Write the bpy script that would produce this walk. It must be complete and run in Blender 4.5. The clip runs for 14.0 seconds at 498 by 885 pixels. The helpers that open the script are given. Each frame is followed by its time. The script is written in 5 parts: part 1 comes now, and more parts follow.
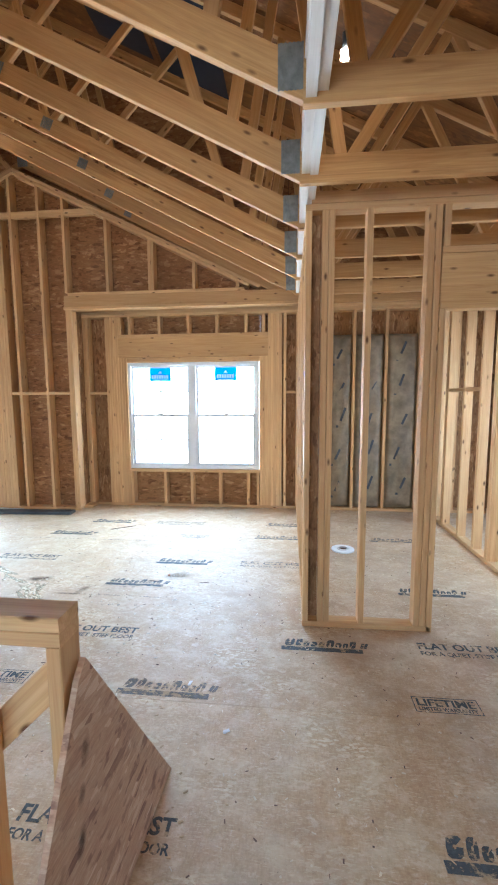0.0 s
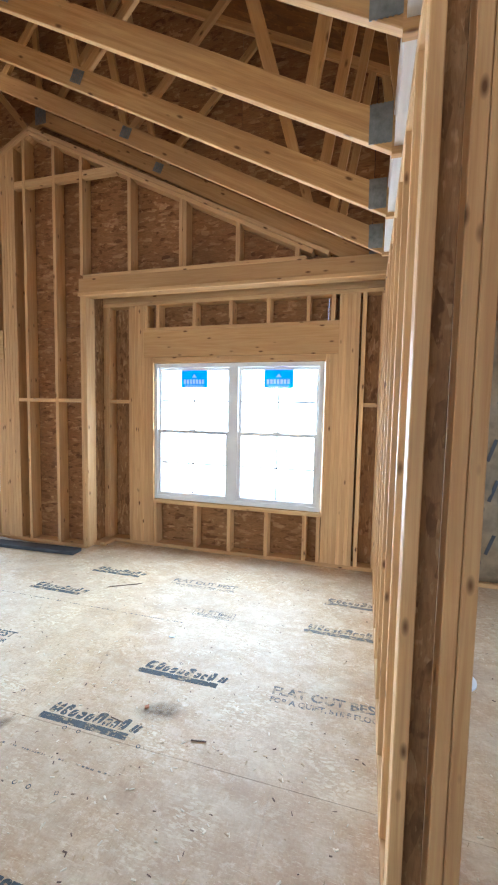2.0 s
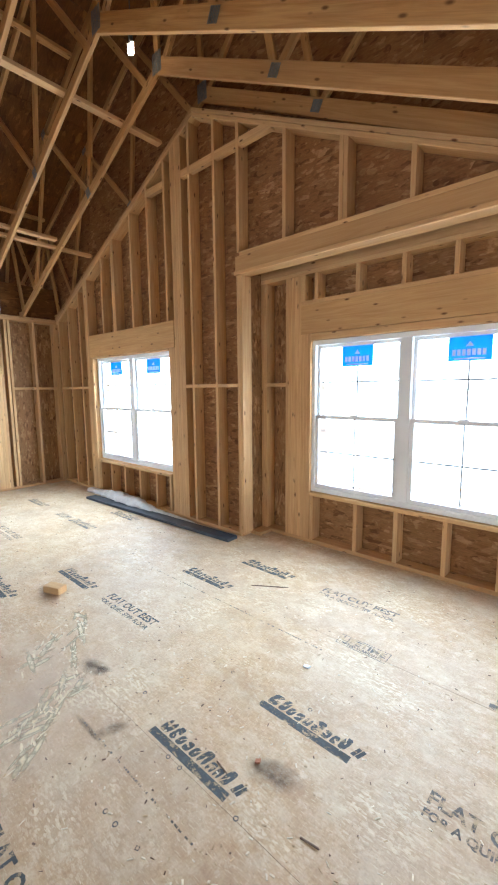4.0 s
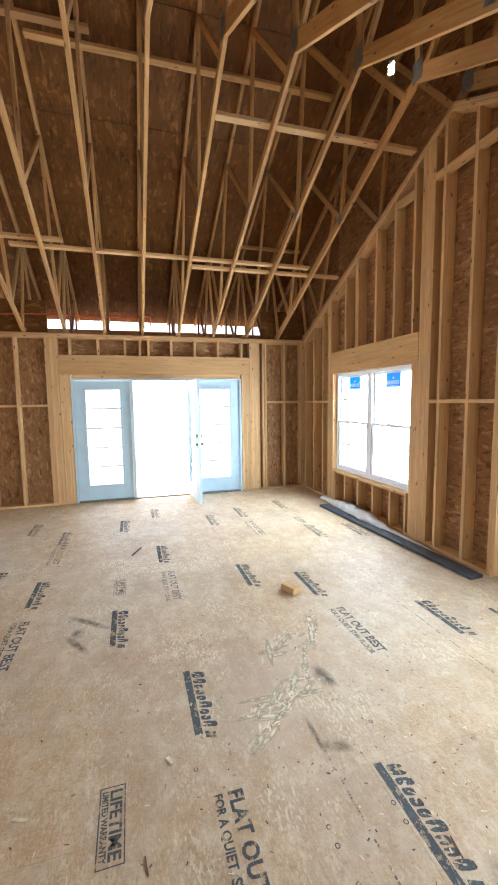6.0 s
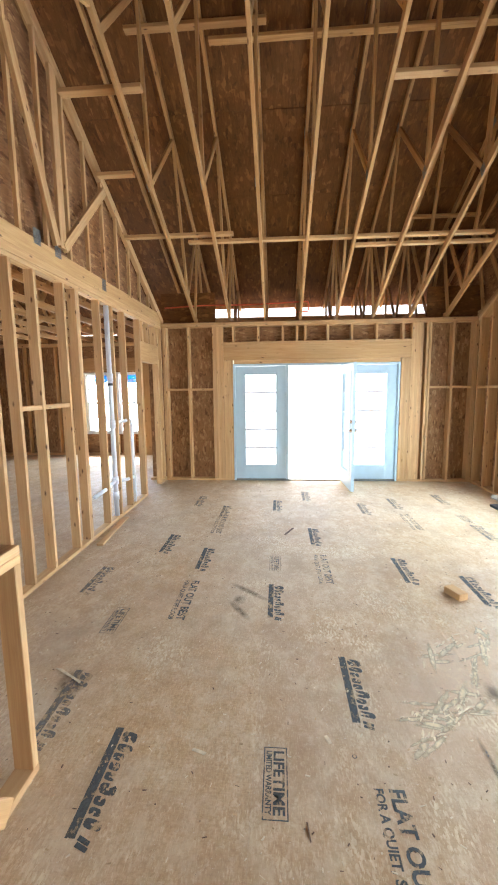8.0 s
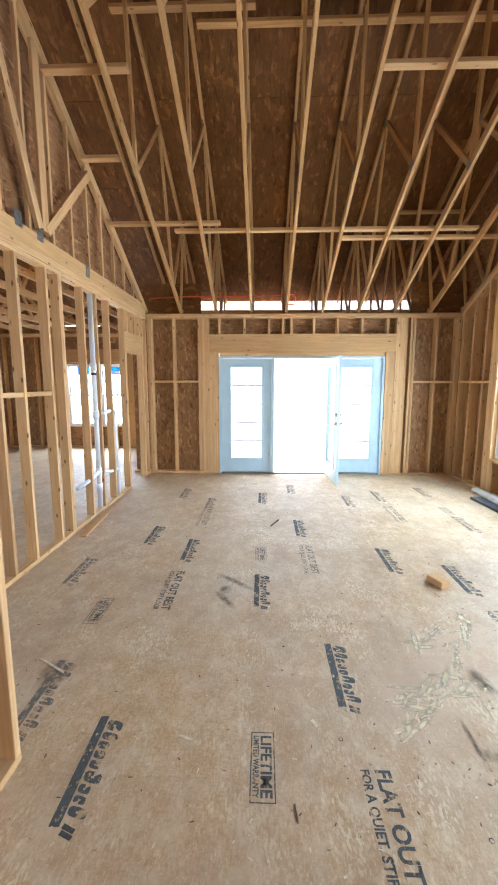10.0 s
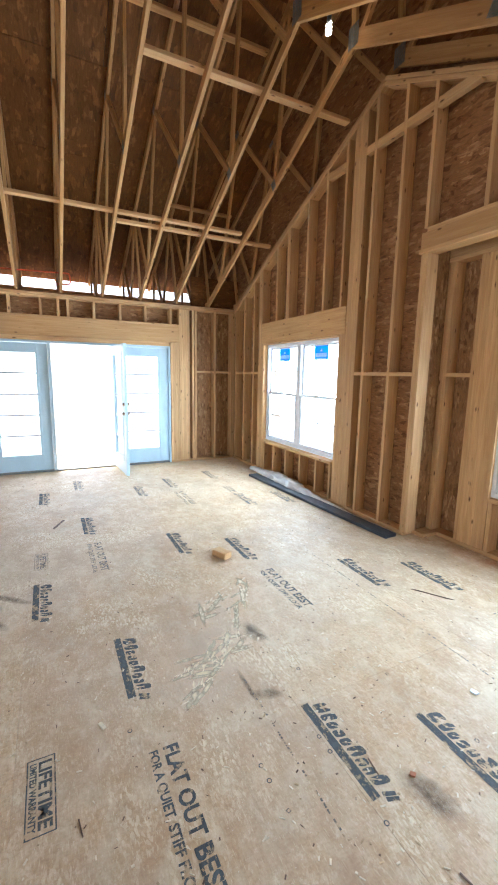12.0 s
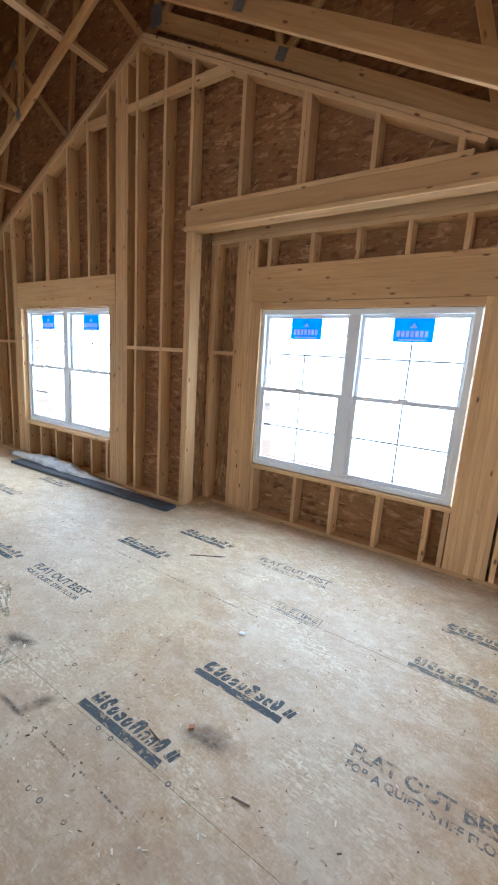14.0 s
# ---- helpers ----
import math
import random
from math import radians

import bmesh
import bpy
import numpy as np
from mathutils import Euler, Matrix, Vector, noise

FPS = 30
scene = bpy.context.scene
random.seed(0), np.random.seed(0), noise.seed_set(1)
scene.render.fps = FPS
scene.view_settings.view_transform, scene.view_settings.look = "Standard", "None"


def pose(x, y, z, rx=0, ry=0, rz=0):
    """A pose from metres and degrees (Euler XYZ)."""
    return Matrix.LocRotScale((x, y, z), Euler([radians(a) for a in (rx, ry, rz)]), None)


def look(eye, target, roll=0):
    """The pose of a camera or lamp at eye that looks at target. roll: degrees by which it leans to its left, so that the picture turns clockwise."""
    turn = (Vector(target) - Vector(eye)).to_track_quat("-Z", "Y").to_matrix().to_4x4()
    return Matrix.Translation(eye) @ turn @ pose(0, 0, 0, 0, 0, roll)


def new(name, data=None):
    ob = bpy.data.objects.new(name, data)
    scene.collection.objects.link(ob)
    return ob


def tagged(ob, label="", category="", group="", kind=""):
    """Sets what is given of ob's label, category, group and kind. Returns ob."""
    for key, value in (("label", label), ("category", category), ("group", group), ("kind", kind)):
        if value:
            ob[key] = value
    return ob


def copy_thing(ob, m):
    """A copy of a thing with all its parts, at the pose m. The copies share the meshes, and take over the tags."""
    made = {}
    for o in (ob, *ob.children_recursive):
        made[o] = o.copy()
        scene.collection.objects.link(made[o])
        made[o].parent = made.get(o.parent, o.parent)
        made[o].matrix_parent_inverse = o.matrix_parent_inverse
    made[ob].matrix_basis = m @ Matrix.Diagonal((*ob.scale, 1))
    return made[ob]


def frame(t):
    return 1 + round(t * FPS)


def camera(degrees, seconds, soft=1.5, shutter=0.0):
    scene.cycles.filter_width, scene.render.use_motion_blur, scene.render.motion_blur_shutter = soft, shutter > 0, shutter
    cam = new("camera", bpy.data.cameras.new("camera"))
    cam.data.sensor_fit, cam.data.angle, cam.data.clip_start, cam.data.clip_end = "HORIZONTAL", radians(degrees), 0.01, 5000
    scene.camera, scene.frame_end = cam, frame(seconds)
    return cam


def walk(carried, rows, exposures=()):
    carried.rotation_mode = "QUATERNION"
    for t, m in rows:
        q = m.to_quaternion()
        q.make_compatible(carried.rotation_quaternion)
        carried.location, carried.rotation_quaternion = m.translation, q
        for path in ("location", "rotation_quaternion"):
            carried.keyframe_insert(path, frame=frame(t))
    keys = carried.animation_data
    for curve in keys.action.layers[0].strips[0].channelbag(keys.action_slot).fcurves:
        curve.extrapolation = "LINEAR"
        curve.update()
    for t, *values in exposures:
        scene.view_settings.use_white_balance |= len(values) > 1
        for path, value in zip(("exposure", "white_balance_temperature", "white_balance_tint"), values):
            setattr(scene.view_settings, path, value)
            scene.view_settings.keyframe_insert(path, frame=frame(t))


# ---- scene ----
cam = camera(63.1, 14.0, 2.0)
PATH = [
    (0, (0.737, 0.329, 1.556), (0.535, 2.307, 1.336), -0.3),
    (0.5, (0.786, 0.729, 1.576), (0.489, 2.696, 1.371), 0.2),
    (1, (0.745, 1.121, 1.549), (0.405, 3.083, 1.363), 0.0),
    (1.5, (0.702, 1.515, 1.549), (0.343, 3.474, 1.365), -1.0),
    (2, (0.725, 1.889, 1.556), (0.169, 3.804, 1.399), 1.1),
    (2.2, (0.709, 2.028, 1.568), (0.164, 3.945, 1.398), 1.1),
    (4.3, (0.695, 2.504, 1.6), (-0.757, 3.853, 1.332), -0.5),
    (4.5, (0.692, 2.495, 1.611), (-0.83, 3.765, 1.341), -0.4),
    (5, (0.675, 2.512, 1.631), (-1.029, 3.528, 1.381), -0.5),
    (5.5, (0.678, 2.499, 1.669), (-1.156, 3.266, 1.449), -0.8),
    (6, (0.666, 2.455, 1.663), (-1.245, 3.007, 1.458), -0.8),
    (6.5, (0.65, 2.427, 1.672), (-1.308, 2.765, 1.448), -0.8),
    (7, (0.64, 2.391, 1.668), (-1.341, 2.522, 1.428), -0.7),
    (7.5, (0.634, 2.354, 1.667), (-1.348, 2.285, 1.406), -0.7),
    (7.7, (0.639, 2.342, 1.671), (-1.337, 2.199, 1.402), -0.7),
    (9.8, (0.637, 2.298, 1.617), (-1.337, 2.162, 1.326), -0.1),
    (10, (0.631, 2.303, 1.616), (-1.347, 2.236, 1.323), 0.1),
    (10.5, (0.647, 2.343, 1.627), (-1.326, 2.49, 1.335), -0.2),
    (11, (0.647, 2.373, 1.617), (-1.294, 2.755, 1.325), -0.2),
    (11.5, (0.645, 2.395, 1.611), (-1.229, 3.024, 1.304), 0.3),
    (12, (0.636, 2.425, 1.601), (-1.131, 3.301, 1.27), 1.0),
    (12.5, (0.628, 2.454, 1.585), (-0.992, 3.572, 1.23), 2.0),
    (13, (0.621, 2.481, 1.587), (-0.822, 3.812, 1.205), 2.8),
    (13.5, (0.616, 2.508, 1.58), (-0.643, 4.011, 1.186), 3.4),
    (14, (0.628, 2.531, 1.564), (-0.447, 4.17, 1.172), 3.7),
]
EXPOSURES = [(0.0, 2.28, 5600, 9), (2.2, 2.06, 5900, 11), (4.5, 1.95, 6300, 13), (7.5, 2.06, 6650, 13), (10.0, 2.06, 6300, 12), (12.5, 1.87, 6000, 12), (14.0, 1.60, 5700, 12)]
walk(cam, [(t, look(eye, target, roll)) for t, eye, target, roll in PATH], EXPOSURES)

# ---- light ----
SUN_ELEV, SUN_ROT = 50.0, 250.0        # degrees; rotation clockwise from +y
world = bpy.data.worlds.new("sky")
scene.world = world
world.use_nodes = True
wn = world.node_tree.nodes
sky = wn.new("ShaderNodeTexSky")
sky.sky_type = "NISHITA"
sky.sun_disc = False
sky.sun_elevation, sky.sun_rotation = radians(SUN_ELEV), radians(SUN_ROT)
sky.air_density, sky.dust_density = 1.0, 2.0
wn["Background"].inputs["Strength"].default_value = 0.15
world.node_tree.links.new(sky.outputs[0], wn["Background"].inputs["Color"])
sun = new("sun", bpy.data.lights.new("sun", "SUN"))
sun.data.energy, sun.data.angle, sun.data.color = 4.0, radians(0.6), (1.0, 0.94, 0.84)
_a, _e = radians(SUN_ROT), radians(SUN_ELEV)
sun.matrix_world = look((0, 0, 0), (-math.sin(_a) * math.cos(_e), -math.cos(_a) * math.cos(_e), -math.sin(_e)))


def window_light(name, x, y, z, sx, sz, heading, watts):
    """The sky's light, at an opening in the walls."""
    lamp = new(name, bpy.data.lights.new(name, "AREA"))
    lamp.data.shape, lamp.data.size, lamp.data.size_y = "RECTANGLE", sx, sz
    lamp.data.energy, lamp.data.color = watts, (0.645, 0.82, 1.0)
    h = radians(heading)
    lamp.matrix_world = look((x, y, z), (x + math.sin(h), y + math.cos(h), z - 0.12))
    return lamp


window_light("skylight_window_west", -4.35, 5.86, 1.3, 1.75, 1.45, 180, 36)
window_light("skylight_window_east", -0.64, 6.19, 1.3, 1.8, 1.45, 180, 38)
window_light("skylight_door", -6.72, 2.95, 1.1, 2.7, 1.95, 90, 14)
window_light("skylight_wing", -9.45, -1.7, 1.3, 1.5, 1.45, 90, 26)
# fill lamp at an unseen opening, added to brighten the room from the south
window_light("skylight_south", -1.5, -5.2, 1.3, 5.0, 1.7, 0, 46)
window_light("skylight_east", 3.75, 4.2, 1.3, 1.6, 1.7, 270, 15)

# ---- materials ----


class Nodes:
    def __init__(self, name):
        self.mat = bpy.data.materials.new(name)
        self.mat.use_nodes = True
        self.tree = self.mat.node_tree
        self.bsdf = self.tree.nodes["Principled BSDF"]

    def add(self, kind, **values):
        n = self.tree.nodes.new(kind)
        for k, v in values.items():
            if k in n.inputs:
                n.inputs[k].default_value = v
        return n

    def link(self, a, b):
        self.tree.links.new(a, b)

    def vec(self, scale, space="object", spin=0.0, shuffle=True):
        """Coordinates, scaled, offset by a random amount for each object."""
        if space == "object":
            src = self.add("ShaderNodeTexCoord").outputs["Object"]
        else:
            src = self.add("ShaderNodeNewGeometry").outputs["Position"]
        if shuffle:
            info = self.add("ShaderNodeObjectInfo")
            mul = self.tree.nodes.new("ShaderNodeVectorMath")
            mul.operation = "MULTIPLY_ADD"
            mul.inputs[1].default_value = (37.0, 53.0, 71.0)
            self.link(info.outputs["Random"], mul.inputs[0])
            self.link(src, mul.inputs[2])
            src = mul.outputs[0]
        m = self.add("ShaderNodeMapping")
        m.inputs["Scale"].default_value = scale
        m.inputs["Rotation"].default_value = (0, 0, radians(spin))
        self.link(src, m.inputs["Vector"])
        return m.outputs[0]

    def noise(self, vec, scale=1.0, detail=4.0, rough=0.55, warp=0.0):
        n = self.add("ShaderNodeTexNoise", Scale=scale, Detail=detail, Roughness=rough, Distortion=warp)
        self.link(vec, n.inputs["Vector"])
        return n.outputs["Fac"]

    def ramp(self, fac, *stops):
        r = self.tree.nodes.new("ShaderNodeValToRGB")
        e = r.color_ramp.elements
        while len(e) < len(stops):
            e.new(0.5)
        for i, (p, c) in enumerate(stops):
            e[i].position = p
            e[i].color = (*c, 1) if len(c) == 3 else c
        self.link(fac, r.inputs[0])
        return r.outputs[0]

    def mix(self, fac, a, b, how="MIX"):
        m = self.tree.nodes.new("ShaderNodeMix")
        m.data_type, m.blend_type = "RGBA", how
        for sock, v in ((m.inputs[0], fac), (m.inputs[6], a), (m.inputs[7], b)):
            if hasattr(v, "is_output"):
                self.link(v, sock)
            elif isinstance(v, (int, float)):
                sock.default_value = v
            else:
                sock.default_value = (*v, 1)
        return m.outputs[2]

    def bump(self, height, strength=0.2, distance=0.002):
        b = self.add("ShaderNodeBump", Strength=strength, Distance=distance)
        self.link(height, b.inputs["Height"])
        self.link(b.outputs[0], self.bsdf.inputs["Normal"])

    def done(self, colour, rough=0.7, metal=0.0, gloss=0.3):
        if hasattr(colour, "is_output"):
            self.link(colour, self.bsdf.inputs["Base Color"])
        else:
            self.bsdf.inputs["Base Color"].default_value = (*colour, 1)
        if hasattr(rough, "is_output"):
            self.link(rough, self.bsdf.inputs["Roughness"])
        else:
            self.bsdf.inputs["Roughness"].default_value = rough
        self.bsdf.inputs["Metallic"].default_value = metal
        self.bsdf.inputs["Specular IOR Level"].default_value = gloss
        return self.mat


def wood(name, pale, deep, knots=0.5):
    """Sawn softwood; the grain runs along the piece's own x."""
    n = Nodes(name)
    tint = n.add("ShaderNodeObjectInfo").outputs["Random"]
    rings = n.noise(n.vec((0.9, 16, 16)), 1.6, 5, 0.6, 1.2)
    fibre = n.noise(n.vec((4, 160, 160)), 1.0, 3, 0.6)
    broad = n.noise(n.vec((0.8, 2.5, 2.5)), 1.0, 3)
    c = n.ramp(rings, (0.28, deep), (0.66, pale))
    c = n.mix(0.16, c, n.ramp(fibre, (0.3, (0.16, 0.09, 0.04)), (0.75, (1.0, 0.86, 0.62))), "OVERLAY")
    c = n.mix(n.ramp(broad, (0.45, (0, 0, 0)), (0.8, (0.35, 0.35, 0.35))), c, (0.34, 0.21, 0.10))
    c = n.mix(n.ramp(tint, (0.0, (0, 0, 0)), (1.0, (0.85, 0.85, 0.85))), c, n.mix(0.55, c, (0.42, 0.225, 0.095)))
    spots = n.add("ShaderNodeTexVoronoi", Scale=1.0)
    n.link(n.vec((5.0, 13.0, 13.0)), spots.inputs["Vector"])
    k = n.ramp(spots.outputs["Distance"], (0.06, (1, 1, 1)), (0.16, (0, 0, 0)))
    c = n.mix(n.mix(1.0, k, (knots, knots, knots), "MULTIPLY"), c, (0.13, 0.055, 0.02))
    n.bump(fibre, 0.25, 0.001)
    return n.done(c, 0.62, gloss=0.25)


def strands(name, light, mid, dark, size=1.0, turn=0.0, crisp=0.5):
    """Strand board: overlapping soft flakes that lie mostly along the sheet's own x, turned by turn degrees."""
    n = Nodes(name)
    s = 1.0 / size
    sep = []
    for spin, sx, sy in ((8, 7, 30), (-17, 8, 34), (31, 6, 26), (78, 9, 30)):
        v = n.add("ShaderNodeTexVoronoi", Scale=1.0, Randomness=1.0)
        wave = n.add("ShaderNodeTexNoise", Scale=9.0 * s, Detail=2.0)
        src = n.vec((sx * s, sy * s, 4), "object", spin + turn)
        bend = n.tree.nodes.new("ShaderNodeVectorMath")
        bend.operation = "MULTIPLY_ADD"
        bend.inputs[1].default_value = (0.7, 0.9, 0.0)
        n.link(n.vec((s, s, s)), wave.inputs["Vector"])
        n.link(wave.outputs["Color"], bend.inputs[0])
        n.link(src, bend.inputs[2])
        n.link(bend.outputs[0], v.inputs["Vector"])
        b = n.tree.nodes.new("ShaderNodeSeparateColor")
        n.link(v.outputs["Color"], b.inputs[0])
        sep.append(b.outputs[0])
    pick = n.noise(n.vec((6 * s, 6 * s, 6 * s)), 1.0, 3)
    a = n.mix(n.ramp(pick, (0.45, (0, 0, 0)), (0.53, (1, 1, 1))), sep[0], sep[1])
    b = n.mix(n.ramp(pick, (0.38, (0, 0, 0)), (0.45, (1, 1, 1))), sep[2], sep[3])
    pick2 = n.noise(n.vec((9 * s, 9 * s, 9 * s), "object", 40), 1.0, 3)
    f = n.mix(n.ramp(pick2, (0.44, (0, 0, 0)), (0.56, (1, 1, 1))), a, b)
    c = n.ramp(f, (0.0, dark), (0.30, mid), (0.70, mid), (1.0, light))
    c = n.mix(1 - crisp, c, mid)
    grain = n.noise(n.vec((14 * s, 120 * s, 30 * s), "object", turn + 4), 1.0, 4, 0.65, 0.4)
    c = n.mix(0.45, c, n.ramp(grain, (0.28, (0.22, 0.22, 0.22)), (0.72, (0.8, 0.8, 0.8))), "OVERLAY")
    speck = n.noise(n.vec((26 * s, 70 * s, 26 * s), "object", turn - 12), 1.0, 3, 0.6)
    c = n.mix(n.ramp(speck, (0.24, (0.75, 0.75, 0.75)), (0.34, (0, 0, 0))), c, n.mix(0.6, c, (0.03, 0.014, 0.006)))
    c = n.mix(n.ramp(speck, (0.62, (0, 0, 0)), (0.74, (0.6, 0.6, 0.6))), c, light)
    blot = n.noise(n.vec((1.6, 1.6, 1.6)), 1.0, 5, 0.62)
    c = n.mix(n.ramp(blot, (0.40, (0, 0, 0)), (0.70, (0.7, 0.7, 0.7))), c, n.mix(0.55, c, dark))
    n.bump(n.mix(0.5, f, grain), 0.3, 0.0015)
    return n.done(c, 0.66, gloss=0.25)


def subfloor():
    """Tongued floor board, scuffed and dusty, with footworn stains."""
    n = Nodes("subfloor_board")
    base = n.noise(n.vec((34, 110, 10), "world", 8, False), 1.0, 4, 0.65, 0.5)
    cross = n.noise(n.vec((110, 38, 10), "world", -21, False), 1.0, 4, 0.65, 0.5)
    c = n.ramp(n.mix(0.5, base, cross), (0.36, (0.44, 0.265, 0.13)), (0.5, (0.59, 0.39, 0.205)), (0.64, (0.70, 0.50, 0.29)))
    info = n.add("ShaderNodeObjectInfo").outputs["Random"]
    c = n.mix(n.ramp(info, (0, (0, 0, 0)), (1, (0.75, 0.75, 0.75))), c, n.mix(0.5, c, (0.44, 0.27, 0.15)))
    mott = n.noise(n.vec((5.5, 7.0, 1), "world", 15, False), 1.0, 8, 0.72, 0.3)
    c = n.mix(n.ramp(mott, (0.48, (0, 0, 0)), (0.64, (0.62, 0.62, 0.62))), c, (0.72, 0.58, 0.38))
    c = n.mix(n.ramp(mott, (0.30, (0.55, 0.55, 0.55)), (0.46, (0, 0, 0))), c, (0.43, 0.25, 0.12))
    dust = n.noise(n.vec((0.9, 0.8, 1), "world", 0, False), 1.0, 6, 0.62)
    c = n.mix(n.ramp(dust, (0.40, (0.02, 0.02, 0.02)), (0.70, (0.48, 0.48, 0.48))), c, (0.66, 0.565, 0.44))
    scuff = n.noise(n.vec((13, 17, 1), "world", 25, False), 1.0, 8, 0.78, 0.4)
    c = n.mix(n.ramp(scuff, (0.54, (0, 0, 0)), (0.66, (0.62, 0.62, 0.62))), c, (0.78, 0.66, 0.46))
    for spin, sx, sy in ((33, 26, 150), (-52, 30, 170), (78, 24, 150)):
        st = n.noise(n.vec((sx, sy, 1), "world", spin, False), 1.0, 2, 0.5)
        c = n.mix(n.ramp(st, (0.64, (0, 0, 0)), (0.70, (0.5, 0.5, 0.5))), c, (0.76, 0.64, 0.42))
        c = n.mix(n.ramp(st, (0.22, (0.22, 0.22, 0.22)), (0.30, (0, 0, 0))), c, (0.34, 0.21, 0.11))
    flake = n.noise(n.vec((70, 48, 1), "world", 20, False), 1.0, 3, 0.7)
    c = n.mix(n.ramp(flake, (0.66, (0, 0, 0)), (0.71, (0.6, 0.6, 0.6))), c, (0.78, 0.70, 0.56))
    c = n.mix(n.ramp(flake, (0.25, (0.7, 0.7, 0.7)), (0.31, (0, 0, 0))), c, (0.17, 0.11, 0.065))
    zone = n.noise(n.vec((2.1, 2.6, 1), "world", 12, False), 1.0, 5, 0.65)
    zone = n.ramp(zone, (0.50, (0.0, 0.0, 0.0)), (0.64, (1, 1, 1)))
    for spin, sx, sy in ((24, 44, 110), (-48, 50, 120), (84, 40, 95)):
        v = n.add("ShaderNodeTexVoronoi", Scale=1.0, Randomness=1.0)
        n.link(n.vec((sx, sy, 1), "world", spin, False), v.inputs["Vector"])
        b = n.tree.nodes.new("ShaderNodeSeparateColor")
        n.link(v.outputs["Color"], b.inputs[0])
        chip = n.mix(1.0, n.ramp(b.outputs[0], (0.84, (0, 0, 0)), (0.90, (0.6, 0.6, 0.6))), zone, "MULTIPLY")
        c = n.mix(chip, c, (0.80, 0.69, 0.47))
    track = n.noise(n.vec((0.7, 26, 1), "world", 0, False), 1.0, 5, 0.7)
    c = n.mix(n.ramp(track, (0.62, (0, 0, 0)), (0.76, (0.28, 0.28, 0.28))), c, (0.30, 0.20, 0.12))
    damp = n.noise(n.vec((1.3, 1.7, 1), "world", -30, False), 1.0, 6, 0.7)
    c = n.mix(n.ramp(damp, (0.50, (0, 0, 0)), (0.70, (0.5, 0.5, 0.5))), c, (0.36, 0.23, 0.135))
    n.bump(n.mix(0.5, base, scuff), 0.2, 0.0015)
    rough = n.ramp(dust, (0.3, (0.50, 0.50, 0.50)), (0.7, (0.68, 0.68, 0.68)))
    return n.done(c, rough, gloss=0.32)


def plain(name, colour, rough=0.5, metal=0.0, gloss=0.4, mottle=0.12, scale=6.0):
    n = Nodes(name)
    f = n.noise(n.vec((scale, scale, scale)), 1.0, 5, 0.6)
    lo = tuple(x * (1 - mottle) for x in colour)
    hi = tuple(min(1, x * (1 + mottle)) for x in colour)
    return n.done(n.ramp(f, (0.3, lo), (0.7, hi)), rough, metal, gloss)


WOOD = wood("sawn_pine", (0.77, 0.515, 0.26), (0.61, 0.35, 0.15), 0.95)
TRUSS_WOOD = wood("truss_pine", (0.66, 0.40, 0.165), (0.47, 0.24, 0.082), 0.9)
LVL_WOOD = wood("header_pine", (0.73, 0.475, 0.22), (0.58, 0.33, 0.128), 0.9)
OSB = strands("wall_strand_board", (0.56, 0.34, 0.16), (0.345, 0.178, 0.072), (0.15, 0.066, 0.026), 1.0, 0, 0.9)
OSB_ACROSS = strands("wall_strand_board_across", (0.54, 0.31, 0.14), (0.325, 0.155, 0.062), (0.14, 0.058, 0.023), 1.0, 90, 0.9)
BEAM_WHITE = wood("pale_beam", (0.82, 0.80, 0.74), (0.72, 0.69, 0.62), 0.1)
# the wall's strand board, with the shade under the roof put into its colour
SHADED_ROOF_OSB = strands("shaded_roof_strand_board", (0.38, 0.17, 0.048), (0.185, 0.072, 0.016), (0.08, 0.028, 0.007), 1.6, 90, 0.7)
SCRAP_OSB = strands("scrap_strand_board", (0.82, 0.62, 0.43), (0.60, 0.385, 0.245), (0.27, 0.145, 0.10), 0.8, 66, 0.9)
FLOOR = subfloor()


def ink(name, colour, worn):
    """Stencil ink, rubbed through in places."""
    n = Nodes(name)
    rub = n.noise(n.vec((16, 22, 10), "world", 10, False), 1.0, 6, 0.75)
    c = n.ramp(rub, (worn - 0.06, (0.52, 0.37, 0.22)), (worn + 0.02, colour), (0.7, tuple(min(1, 1.7 * x) for x in colour)))
    return n.done(c, 0.8, gloss=0.1)


def film_label(name, colour, through_=0.6):
    """Thin coloured film on glass that lets daylight through."""
    n = Nodes(name)
    t = n.add("ShaderNodeBsdfTranslucent")
    t.inputs["Color"].default_value = (*colour, 1)
    m = n.add("ShaderNodeMixShader")
    m.inputs[0].default_value = through_
    n.link(n.bsdf.outputs[0], m.inputs[1])
    n.link(t.outputs[0], m.inputs[2])
    n.link(m.outputs[0], n.tree.nodes["Material Output"].inputs["Surface"])
    return n.done(colour, 0.3)


